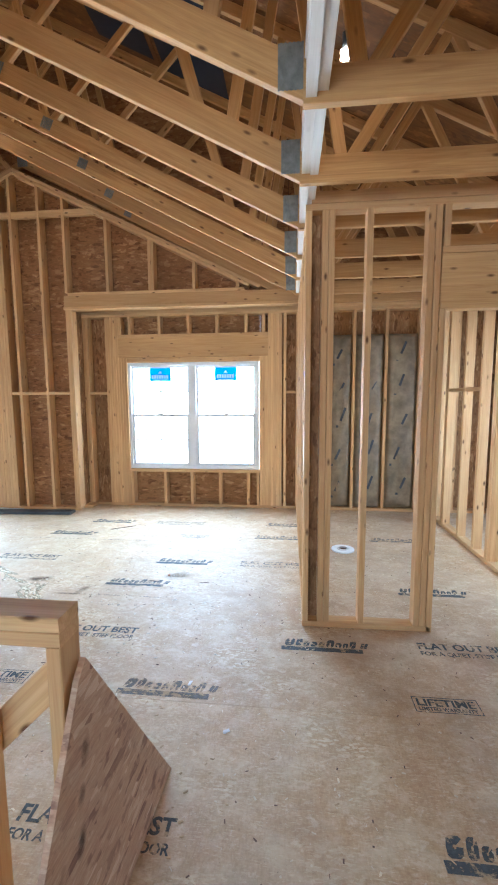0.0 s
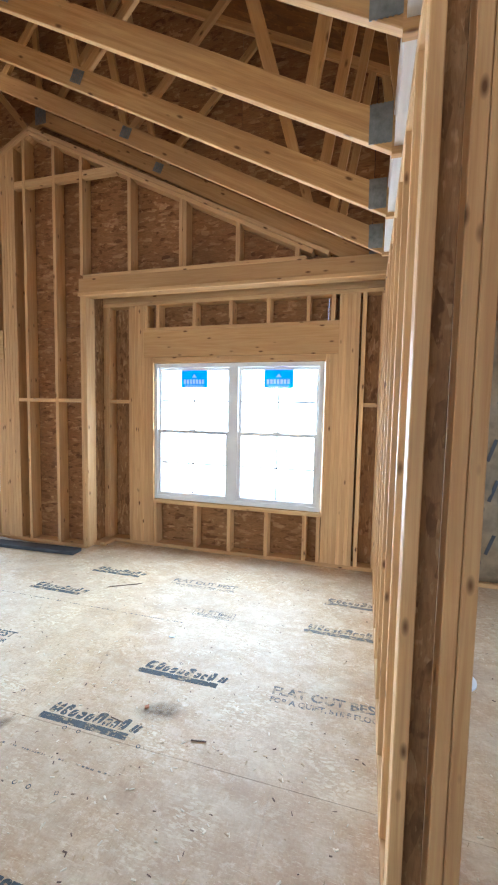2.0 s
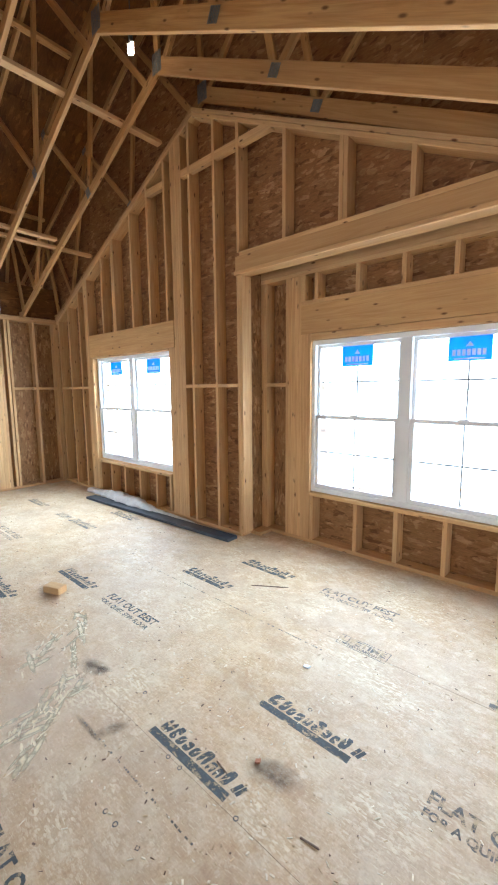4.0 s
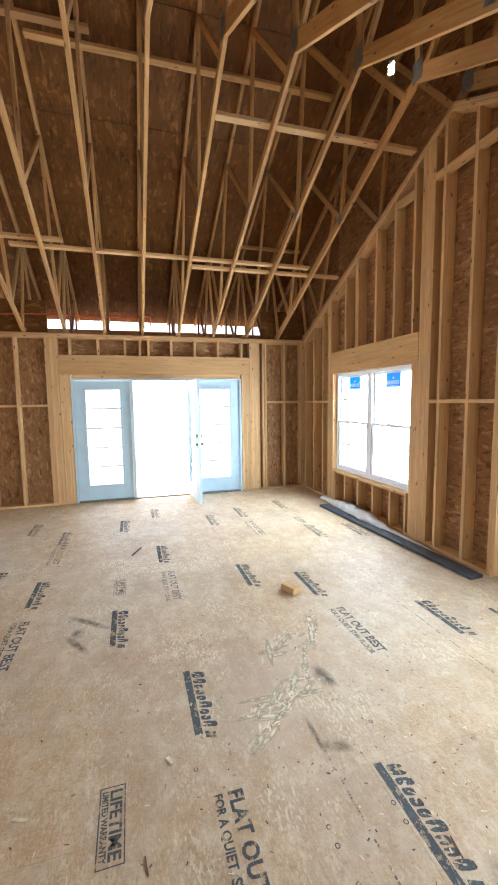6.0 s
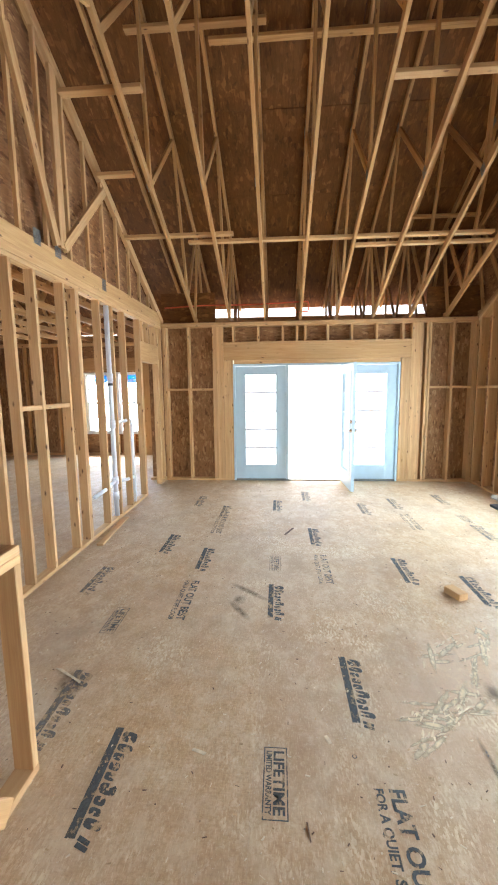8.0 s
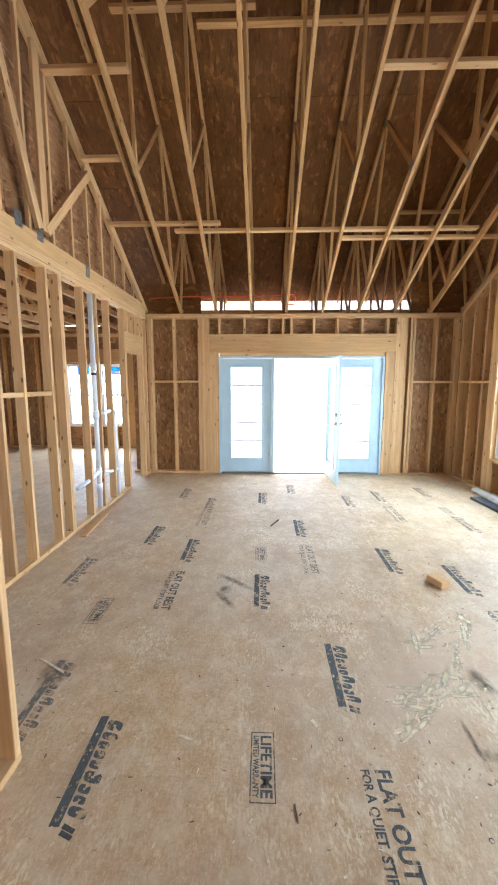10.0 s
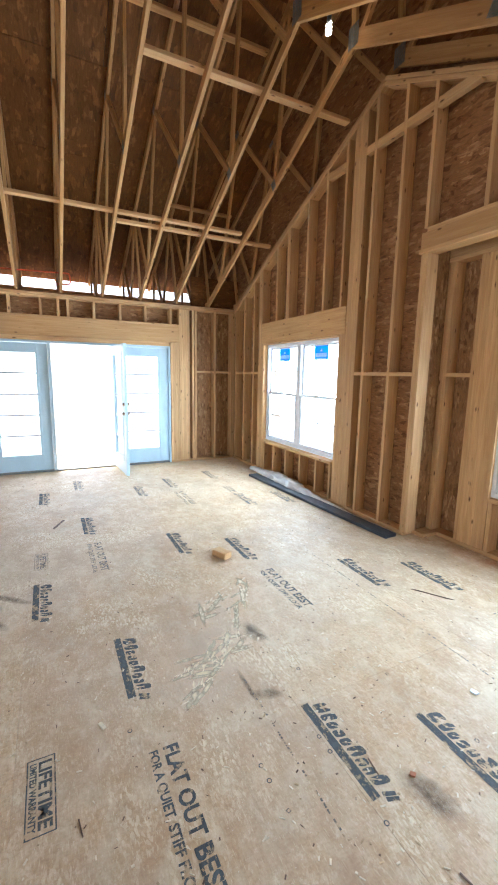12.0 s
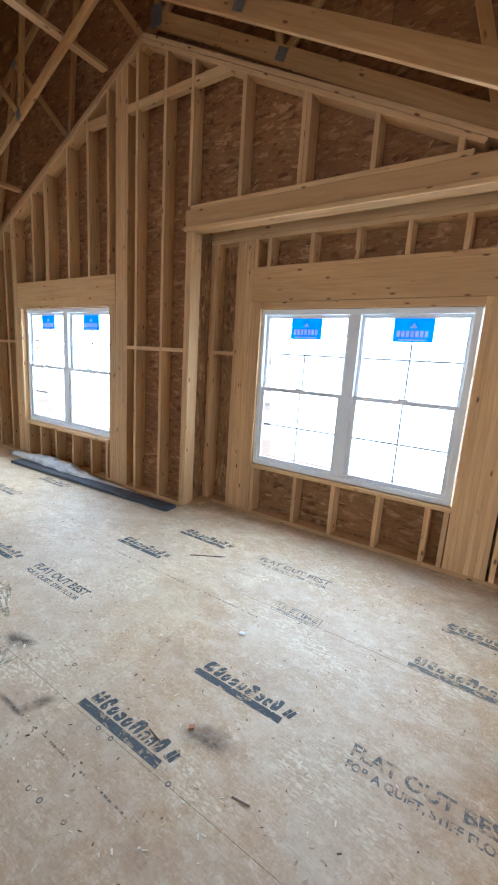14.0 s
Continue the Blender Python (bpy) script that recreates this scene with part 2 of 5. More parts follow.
def stain(name, colour, fine=1.0, cover=0.75):
    """Ground-in dirt that thins out towards its edge."""
    n = Nodes(name)
    m = n.add("ShaderNodeMapping")
    m.inputs["Location"].default_value = (-1, -1, 0)
    m.inputs["Scale"].default_value = (2, 2, 0)
    n.link(n.add("ShaderNodeTexCoord").outputs["Generated"], m.inputs["Vector"])
    g_ = n.add("ShaderNodeTexGradient")
    g_.gradient_type = "SPHERICAL"
    n.link(m.outputs[0], g_.inputs["Vector"])
    rub = n.noise(n.vec((14 * fine, 18 * fine, 10), "world", 10, False), 1.0, 6, 0.6)
    k = n.mix(1.0, n.ramp(rub, (0.25, (0, 0, 0)), (0.60, (1, 1, 1))), n.ramp(g_.outputs["Fac"], (0.05, (0, 0, 0)), (0.7, (cover, cover, cover))), "MULTIPLY")
    see = n.add("ShaderNodeBsdfTransparent")
    mx = n.add("ShaderNodeMixShader")
    n.link(k, mx.inputs[0])
    n.link(see.outputs[0], mx.inputs[1])
    n.link(n.bsdf.outputs[0], mx.inputs[2])
    n.link(mx.outputs[0], n.tree.nodes["Material Output"].inputs["Surface"])
    return n.done(colour, 0.85, gloss=0.1)


INK = ink("stencil_ink", (0.085, 0.095, 0.095), 0.455)
INK_FAINT = ink("worn_stencil_ink", (0.16, 0.15, 0.135), 0.50)
DUST_FILM = stain("trodden_sawdust", (0.86, 0.74, 0.50), 1.3, 0.9)
SMUDGE = stain("dark_smudge", (0.14, 0.125, 0.11), 1.0, 0.6)
GRILLE = film_label("white_grille", (0.50, 0.51, 0.52), 0.10)
DECK = plain("weathered_deck", (0.20, 0.165, 0.13), 0.85, mottle=0.3)
VINYL = plain("white_vinyl", (0.80, 0.81, 0.80), 0.35, mottle=0.03)
DOOR_PAINT = plain("pale_blue_door_paint", (0.52, 0.68, 0.74), 0.35, mottle=0.05)
STEEL = plain("galvanised_steel", (0.24, 0.245, 0.225), 0.5, 0.4, 0.5, 0.25, 30)
NICKEL = plain("satin_nickel", (0.6, 0.58, 0.54), 0.25, 1.0)
PVC = plain("white_pvc_pipe", (0.80, 0.81, 0.80), 0.3, mottle=0.03)
PEX = plain("orange_red_pipe", (0.75, 0.13, 0.05), 0.35, mottle=0.1)
BLUE_LABEL = film_label("blue_label_film", (0.03, 0.29, 0.68), 0.58)
WHITE_PRINT = plain("white_print", (0.8, 0.8, 0.8), 0.4, mottle=0.03)
FOIL = plain("grey_faced_insulation", (0.25, 0.19, 0.115), 0.5, 0.0, 0.5, 0.35, 7)
DARK_BOARD = plain("charcoal_board", (0.06, 0.07, 0.08), 0.5, mottle=0.3)
PLASTIC_FILM = plain("white_plastic_film", (0.76, 0.75, 0.71), 0.35, mottle=0.15)
YELLOW = plain("yellow_green_strap", (0.45, 0.46, 0.06), 0.5)
DUST = plain("pale_sawdust", (0.74, 0.64, 0.46), 0.9, mottle=0.2, scale=30, gloss=0.05)
CHIP = plain("wood_chip", (0.52, 0.36, 0.20), 0.8, mottle=0.35, scale=12)
RED_CHIP = plain("reddish_chip", (0.42, 0.17, 0.08), 0.8, mottle=0.3)
DARK_CHIP = plain("dark_debris", (0.16, 0.10, 0.065), 0.8, mottle=0.4, scale=12)
LEAF = plain("leaf", (0.10, 0.14, 0.05), 0.7, mottle=0.5, scale=2)
BARK = plain("bark", (0.36, 0.32, 0.28), 0.9, mottle=0.4, scale=9)
EARTH = plain("sandy_earth", (0.26, 0.22, 0.175), 0.9, mottle=0.25, scale=0.3)
DARK_SHEET = plain("dark_membrane_and_seal", (0.012, 0.014, 0.025), 0.7, mottle=0.2)


def glass():
    n = Nodes("window_glass")
    n.bsdf.inputs["Transmission Weight"].default_value = 1.0
    n.bsdf.inputs["IOR"].default_value = 1.02
    return n.done((0.97, 0.99, 0.99), 0.0, gloss=0.5)


GLASS = glass()

# ---- making things ----
WORLD_OF = {}
MESHES = {}


def place(ob, m, parent=None):
    """Puts ob at the world pose m, under parent."""
    WORLD_OF[ob] = m
    ob.parent = parent
    ob.matrix_basis = WORLD_OF[parent].inverted() @ m if parent else m
    return ob


def thing(name, x, y, z, label="", category="", group="", kind=""):
    return tagged(place(new(name), pose(x, y, z)), label, category, group, kind)


def mesh_of(bm, mat, name="mesh", smooth=False):
    me = bpy.data.meshes.new(name)
    bmesh.ops.recalc_face_normals(bm, faces=bm.faces)
    bm.to_mesh(me)
    bm.free()
    me.materials.append(mat)
    if smooth:
        for p in me.polygons:
            p.use_smooth = True
    return me


def part(name, bm, mat, parent, label="", m=None, smooth=False):
    """One bmesh, in world metres or at the pose m, as ONE mesh under parent."""
    ob = new(name, mesh_of(bm, mat, name, smooth))
    place(ob, m or Matrix.Identity(4), parent)
    return tagged(ob, label)


def bar_mesh(length, a, b, mat, chamfer):
    """A sawn bar along x with eased long edges, centred; shared between alike pieces."""
    key = (round(length, 3), round(a, 4), round(b, 4), mat.name, chamfer)
    if key not in MESHES:
        c = min(chamfer, a * 0.3, b * 0.3)
        ring = [(a / 2 - c, b / 2), (a / 2, b / 2 - c), (a / 2, c - b / 2), (a / 2 - c, -b / 2),
                (c - a / 2, -b / 2), (-a / 2, c - b / 2), (-a / 2, b / 2 - c), (c - a / 2, b / 2)]
        verts = [(s * length / 2, y, z) for s in (-1, 1) for y, z in ring]
        faces = [(i, (i + 1) % 8, 8 + (i + 1) % 8, 8 + i) for i in range(8)]
        faces += [tuple(range(7, -1, -1)), tuple(range(8, 16))]
        me = bpy.data.meshes.new("bar")
        me.from_pydata(verts, [], faces)
        me.materials.append(mat)
        MESHES[key] = me
    return MESHES[key]


def box(name, x0, x1, y0, y1, z0, z1, parent, mat=None, label="", chamfer=0.003):
    """A bar or board between the given planes; its own x runs along its longest side, its z through the thinnest."""
    mat = mat or WOOD
    d = (abs(x1 - x0), abs(y1 - y0), abs(z1 - z0))
    order = sorted(range(3), key=lambda i: -d[i])
    ax = [Vector((0, 0, 0)) for _ in range(3)]
    for i, o in enumerate(order):
        ax[i][o] = 1.0
    if ax[0].cross(ax[1]).dot(ax[2]) < 0:
        ax[2] = -ax[2]
    m = Matrix(ax).transposed().to_4x4()
    m.translation = ((x0 + x1) / 2, (y0 + y1) / 2, (z0 + z1) / 2)
    ob = new(name, bar_mesh(d[order[0]], d[order[1]], d[order[2]], mat, chamfer))
    return tagged(place(ob, m, parent), label)


def beam(name, a, b, across, deep, parent, mat=None, side=(0, 1, 0), label="", chamfer=0.003):
    """A bar from a to b; across: its size along side; deep: its other size."""
    mat = mat or WOOD
    a, b = Vector(a), Vector(b)
    x = (b - a).normalized()
    z = x.cross(Vector(side)).normalized()
    y = z.cross(x)
    m = Matrix((x, y, z)).transposed().to_4x4()
    m.translation = (a + b) / 2
    ob = new(name, bar_mesh((b - a).length, across, deep, mat, chamfer))
    return tagged(place(ob, m, parent), label)


def tube(name, points, radius, mat, parent, label="", sides=14):
    bm = bmesh.new()
    pts = [Vector(p) for p in points]
    rings = []
    for i, p in enumerate(pts):
        d = (pts[min(i + 1, len(pts) - 1)] - pts[max(i - 1, 0)]).normalized()
        u = d.orthogonal().normalized() if abs(d.z) < 0.9 else Vector((1, 0, 0)).cross(d).normalized()
        v = d.cross(u)
        rings.append([bm.verts.new(p + radius * (math.cos(t) * u + math.sin(t) * v))
                      for t in [2 * math.pi * k / sides for k in range(sides)]])
    for r, s in zip(rings, rings[1:]):
        for k in range(sides):
            bm.faces.new((r[k], r[(k + 1) % sides], s[(k + 1) % sides], s[k]))
    bm.faces.new(rings[0])
    bm.faces.new(rings[-1])
    return part(name, bm, mat, parent, label, None, True)


def prism(points, axis, lo, hi):
    """A bmesh: a polygon, given in the two axes other than axis, drawn out from lo to hi."""
    bm = bmesh.new()

    def at(p, v):
        q = list(p)
        q.insert(axis, v)
        return bm.verts.new(q)
    a, b = [at(p, lo) for p in points], [at(p, hi) for p in points]
    bm.faces.new(a)
    bm.faces.new(b[::-1])
    for i in range(len(a)):
        j = (i + 1) % len(a)
        bm.faces.new((a[i], b[i], b[j], a[j]))
    return bm



def xz_panel(name, points, y0, y1, mat, parent):
    """A board standing along x, its outline given as (x, z)."""
    return part(name, prism(points, 2, 0.0, y1 - y0), mat, parent, "", pose(0, y1, 0, 90, 0, 0))

# ---- plan ----
S = 0.038                       # a stud's thickness
WEST, NORTH, BAY, SOUTH = -6.47, 5.60, 5.93, 0.29
PLATE = 2.77                    # top of the walls
PEAK_X, PEAK_Z, RISE = -2.875, 4.52, 0.487
RIDGE_Z, PITCH = 6.25, 0.50
STATIONS = [0.262 + 0.602 * k + (0.028 if k else 0) for k in range(9)]
TOP_X, TOP_Z = -2.75, 4.53      # the trusses' inner peak
EAST_BEAM = 0.79


def vault(x):
    return PEAK_Z - RISE * abs(x - PEAK_X)


def roof(x):
    return RIDGE_Z - PITCH * abs(x - PEAK_X)

# ---- ground ----
bm = bmesh.new()
bmesh.ops.create_grid(bm, x_segments=2, y_segments=2, size=600)
g = new("ground", mesh_of(bm, EARTH))
tagged(place(g, pose(0, 0, -0.75)), "bare sandy ground round the house", "ground", "", "structure")

# ---- roof ----
rf = thing("roof", PEAK_X, 0.5, RIDGE_Z, "strand board roof sheathing on trusses", "roof", "", "structure")
STEP = 1.22 / math.sqrt(1 + PITCH * PITCH)
for sgn, n_rows in ((-1, 6), (1, 6)):
    for r in range(n_rows):
        xa, xb = PEAK_X + sgn * STEP * r, PEAK_X + sgn * STEP * (r + 1)
        y = -5.3 - (1.22 if r % 2 else 0)
        while y < 6.4:
            ya, yb = max(y, -5.3), min(y + 2.435, 6.4)
            y += 2.44
            if yb - ya < 0.2:
                continue
            xb = PEAK_X + sgn * STEP * (r + 1)
            if sgn < 0 and r == 5 and yb > 0.3:
                if ya < 0.2:
                    yb = 0.2
                else:
                    xb = -8.63
            a = Vector((xa, (ya + yb) / 2, roof(xa) + 0.008))
            b = Vector((xb, (ya + yb) / 2, roof(xb) + 0.008))
            d = (b - a).normalized() * 0.003
            beam("panel", a + d, b - d, yb - ya, 0.012, rf, SHADED_ROOF_OSB, chamfer=0.001)
for xa, xb, ya, yb in ((-1.35, -0.75, 4.0, 5.0), (-0.65, 0.05, 3.9, 5.2)):
    a, b = Vector((xa, (ya + yb) / 2, roof(xa) - 0.006)), Vector((xb, (ya + yb) / 2, roof(xb) - 0.006))
    beam("membrane", a, b, yb - ya, 0.004, rf, DARK_SHEET, label="dark membrane patch", chamfer=0.0005)

# unseen sheets, added so no daylight leaks through the panel joints
for xe in (-9.43, 3.67):
    for ya, yb, x1 in ((-5.3, 0.2, xe), (0.2, 6.4, max(xe, -8.63))):
        beam("underlay", (x1, (ya + yb) / 2, roof(x1) + 0.022), (PEAK_X, (ya + yb) / 2, RIDGE_Z + 0.022), yb - ya, 0.006, rf, DARK_SHEET, label="dark sheet added over the roof panels to stop light", chamfer=0.0005)

# ---- trusses ----
T_WEB = 0.064


def nail_plate(x, y, z, w, h, parent, tilt=0.0):
    bm = bmesh.new()
    cols = 6
    for i in range(cols):
        for k in (0, 1):
            xa = -w / 2 + (i + 0.5 * k) * w / cols
            bmesh.ops.create_cube(bm, size=1, matrix=Matrix.Translation((xa + w / cols / 4, -0.003 * k, 0)) @ Matrix.Diagonal((w / cols / 2, 0.0018, h, 1)))
    return part("nail_plate", bm, STEEL, parent, "toothed steel nail plate", pose(x, y, z, 0, tilt, 0))


def make_truss(y, flat_from=EAST_BEAM - 0.01):
    t = thing("roof_truss", PEAK_X, y, 2.78, "pine scissor roof truss with nail plates", "truss", "roof trusses")
    up = 0.046
    tc = lambda x: roof(x) - 0.052
    ang = math.degrees(math.atan(RISE))
    beam("top_chord", (-8.56, y, tc(-8.56)), (PEAK_X, y, tc(PEAK_X)), S, 0.09, t, TRUSS_WOOD)
    beam("top_chord", (3.85, y, tc(3.85)), (PEAK_X, y, tc(PEAK_X)), S, 0.09, t, TRUSS_WOOD)
    foot_w, foot_e = vault(WEST - 0.12) + 0.075, vault(EAST_BEAM + 0.03) + 0.055
    bw = lambda x: TOP_Z + 0.055 + (foot_w - TOP_Z - 0.055) * (TOP_X - x) / (TOP_X - WEST + 0.12)
    be = lambda x: TOP_Z + 0.055 + (foot_e - TOP_Z - 0.055) * (x - TOP_X) / (EAST_BEAM + 0.03 - TOP_X)
    beam("bottom_chord", (WEST - 0.12, y, bw(WEST - 0.12)), (TOP_X, y, bw(TOP_X)), S, 0.089, t, TRUSS_WOOD)
    beam("bottom_chord", (EAST_BEAM + 0.03, y, be(EAST_BEAM + 0.03)), (TOP_X, y, be(TOP_X) + 0.022), S - 0.001, 0.14, t, TRUSS_WOOD)
    box("porch_chord", -8.35, WEST - 0.02, y - S / 2, y + S / 2, PLATE, PLATE + 0.089, t, TRUSS_WOOD)
    box("flat_chord", flat_from, 3.7, y - S / 2, y + S / 2, 2.705, 2.845, t, TRUSS_WOOD)
    webs = [((-8.1, PLATE + 0.05), (-8.1, tc(-8.1))), ((-8.0, tc(-8.0)), (-7.35, PLATE + 0.08)), ((-7.35, PLATE + 0.08), (-6.85, tc(-6.85))),
            ((-6.85, tc(-6.85)), (-6.5, PLATE + 0.1)), ((-5.95, bw(-5.95)), (-6.75, tc(-6.75))), ((-5.95, bw(-5.95)), (-5.29, tc(-5.29))),
            ((-5.29, tc(-5.29)), (-4.17, bw(-4.17))), ((-4.17, bw(-4.17)), (-3.95, tc(-3.95))), ((-3.95, tc(-3.95)), (-2.95, bw(-2.95) + 0.04)),
            ((TOP_X, bw(TOP_X)), (PEAK_X, tc(PEAK_X))), ((-2.7, be(-2.7)), (-1.75, tc(-1.75))), ((-1.75, tc(-1.75)), (-1.35, be(-1.35))),
            ((-1.35, be(-1.35)), (-0.3, tc(-0.3))), ((-0.3, tc(-0.3)), (0.25, be(0.25))), ((0.4, be(0.4)), (0.66, tc(0.66))),
            ((1.0, 2.82), (0.75, tc(0.75))), ((1.05, 2.82), (1.75, tc(1.75))), ((1.75, tc(1.75)), (2.3, 2.82)), ((2.3, 2.82), (2.75, tc(2.75)))]
    for (xa, za), (xb, zb) in webs:
        beam("web", (xa, y + 0.001, za), (xb, y + 0.001, zb), S - 0.003, T_WEB, t, TRUSS_WOOD)
    yy = y - S / 2 - 0.002
    nail_plate(EAST_BEAM - 0.06, yy, be(EAST_BEAM - 0.06) + 0.02, 0.10, 0.17, t)
    nail_plate(TOP_X, yy, bw(TOP_X) + 0.04, 0.14, 0.18, t)
    nail_plate(-4.17, yy, bw(-4.17), 0.09, 0.11, t, -ang)
    nail_plate(-1.35, yy, be(-1.35) + 0.02, 0.1, 0.09, t, ang)
    nail_plate(-5.29, yy, tc(-5.29), 0.11, 0.09, t, -26)
    return t


first = make_truss(STATIONS[1])
for y in STATIONS[2:]:
    copy_thing(first, pose(PEAK_X, y, 2.78))
copy_thing(first, pose(PEAK_X, 5.67, 2.805))


def make_flat_truss(y):
    t = thing("roof_truss", PEAK_X, y, 2.78, "pine roof truss with a flat bottom chord", "truss", "flat roof trusses")
    tc = lambda x: roof(x) - 0.052
    beam("top_chord", (-9.6, y, tc(-9.6)), (PEAK_X, y, tc(PEAK_X)), S, 0.09, t, TRUSS_WOOD)
    beam("top_chord", (3.85, y, tc(3.85)), (PEAK_X, y, tc(PEAK_X)), S, 0.09, t, TRUSS_WOOD)
    box("flat_chord", -9.5, 3.7, y - S / 2, y + S / 2, 2.785, 2.875, t, TRUSS_WOOD)
    nodes = [-8.6, -7.4, -6.2, -5.0, -3.9, -2.88, -1.8, -0.7, 0.4, 1.5, 2.6]
    for i, x in enumerate(nodes[:-1]):
        a, b = (x, 2.85 if i % 2 else tc(x)), (nodes[i + 1], tc(nodes[i + 1]) if i % 2 else 2.85)
        beam("web", (a[0], y + 0.001, a[1]), (b[0], y + 0.001, b[1]), S - 0.003, T_WEB, t, TRUSS_WOOD)
    return t


flat = make_flat_truss(-0.37)
for k in range(1, 7):
    copy_thing(flat, pose(PEAK_X, -0.37 - 0.61 * k, 2.78))

# lateral braces over the chords


def brace(x, ya, yb, z, label, group):
    t = thing("lateral_brace", x, (ya + yb) / 2, z, label, "brace", group)
    box("board", x - 0.045, x + 0.045, ya, yb, z, z + S, t, TRUSS_WOOD if group == "web braces" else WOOD)


for x, ya, yb, lift in ((-4.93, 0.30, 1.74, 0.106), (-5.04, 1.13, 5.05, 0.106), (-5.17, 3.35, 5.59, 0.106), (-3.42, 3.32, 5.59, 0.106), (-3.40, 0.30, 1.08, 0.106), (-4.14, 0.31, 0.72, 0.106)):
    brace(x, ya, yb, vault(x) + lift, "pine brace nailed across the truss chords", "lateral braces")
for x, ya, yb in ((-4.16, 0.68, 2.20), (-4.29, 1.57, 5.02), (-6.44, 4.40, 5.50)):
    brace(x, ya, yb, roof(x) - 0.16, "pine brace along the webs under the roof", "web braces")

# blocking between the truss ends over the partition
rnd = random.Random(8)
eb = thing("truss_blocking", EAST_BEAM + 0.04, 3.0, 2.72, "pale white boards blocking the truss ends", "blocking", "", "structure")
for ya, yb in zip(STATIONS, STATIONS[1:]):
    e = rnd.uniform(0.0, 0.03)
    box("board", EAST_BEAM, EAST_BEAM + 0.044, ya + 0.022, yb - 0.022, 2.722 + e, 3.02, eb, BEAM_WHITE, chamfer=0.001)
    box("board", EAST_BEAM + 0.045, EAST_BEAM + 0.089, ya + 0.022, yb - 0.022, 2.735 + rnd.uniform(0, 0.04), 3.0, eb, BEAM_WHITE, chamfer=0.001)

# ---- temporary lights and a pipe among the trusses ----


def glow():
    n = Nodes("lit_bulb")
    n.bsdf.inputs["Emission Color"].default_value = (1.0, 0.86, 0.66, 1)
    n.bsdf.inputs["Emission Strength"].default_value = 6.0
    return n.done((0.9, 0.88, 0.82), 0.4)


BULB = glow()


def work_bulb(x, y, z, top):
    """A spiral bulb in a socket, hung by its cord."""
    t = thing("hanging_bulb", x, y, z, "lit spiral bulb hanging from the trusses on a cord", "light bulb", "temporary bulbs")
    tube("cord", [(x, y, z + 0.13), (x + 0.01, y, (z + top) / 2), (x, y, top)], 0.004, DARK_BOARD, t, "", 8)
    tube("socket", [(x, y, z + 0.075), (x, y, z + 0.135)], 0.02, DARK_BOARD, t)
    tube("bulb", [(x + 0.022 * math.cos(k * 0.7), y + 0.022 * math.sin(k * 0.7), z + 0.075 - 0.0033 * k) for k in range(28)], 0.008, BULB, t, "glowing spiral tube", 8)


work_bulb(-2.72, 4.79, 4.53, roof(-2.72))
work_bulb(0.985, 2.42, 3.08, roof(0.985))
op_ = thing("water_pipe", 1.9, 2.8, 2.85, "orange-red flexible water pipe over the ceiling chords", "pipe")
tube("run", [(1.72, 2.45, 2.858), (1.85, 2.75, 2.858), (2.2, 3.1, 2.865), (2.9, 3.4, 2.86)], 0.012, PEX, op_)

# ---- west wall ----
ww = thing("wall_west", WEST, 3.0, 0, "pine stud wall with strand board sheathing", "wall", "", "structure")
xo = WEST - 0.14
NOG = 1.61


def w_stud(y, z0=S, z1=PLATE - 2 * S, name="stud"):
    box(name, xo, WEST, y - S / 2, y + S / 2, z0, z1, ww, chamfer=0.003 if name == "stud" else 0.0024)


def w_plate(ya, yb, z, name="plate"):
    box(name, xo, WEST, ya, yb, z, z + S - 0.001, ww)


w_plate(0.0, 1.53, 0, "bottom_plate")
w_plate(4.39, 5.74, 0, "bottom_plate")
w_plate(-0.0, 3.1, PLATE - 2 * S, "top_plate")
w_plate(3.101, 5.74, PLATE - 2 * S, "top_plate")
w_plate(-0.0, 2.2, PLATE - S, "top_plate")
w_plate(2.201, 5.74, PLATE - S, "top_plate")
for y in (0.32, 0.36, 0.76, 4.80, 4.85, 5.22, 5.56, 5.60):
    w_stud(y)
for k in range(5):
    w_stud(1.20 + 0.0381 * k, name="king_stud")
    w_stud(4.565 + 0.0381 * k, name="king_stud")
for k in range(4):
    w_stud(1.395 + 0.0381 * k, S, 2.125, "jack_stud")
    w_stud(4.41 + 0.0381 * k, S, 2.125, "jack_stud")
box("header", WEST - 0.13, WEST, 1.375, 4.545, 2.127, 2.40, ww, LVL_WOOD)
w_plate(1.375, 4.545, 2.40, "header_plate")
for y in (1.55, 1.98, 2.40, 2.64, 2.78, 3.16, 3.56, 3.97, 4.40):
    w_stud(y, 2.40 + S, PLATE - 2 * S, "cripple")
for ya, yb in ((0.38, 0.74), (0.78, 1.18), (4.87, 5.20), (5.24, 5.54)):
    box("noggin", xo + 0.02, WEST - 0.002, ya, yb, NOG, NOG + S, ww)
for ya, yb, za, zb in ((-0.0, 1.20, -0.1, 2.80), (1.203, 1.52, -0.1, 2.43), (4.40, 4.70, -0.1, 2.43), (4.703, 5.75, -0.1, 2.80), (1.203, 3.6, 2.433, 2.80), (3.603, 4.70, 2.433, 2.80)):
    box("sheathing", xo - 0.0135, xo - 0.0015, ya, yb, za, zb, ww, OSB, chamfer=0.001)

# ---- north wall ----
wn_ = thing("wall_north", -4.3, NORTH, 0, "tall raked pine stud wall with strand board sheathing", "wall", "", "structure")
yo = NORTH + 0.14


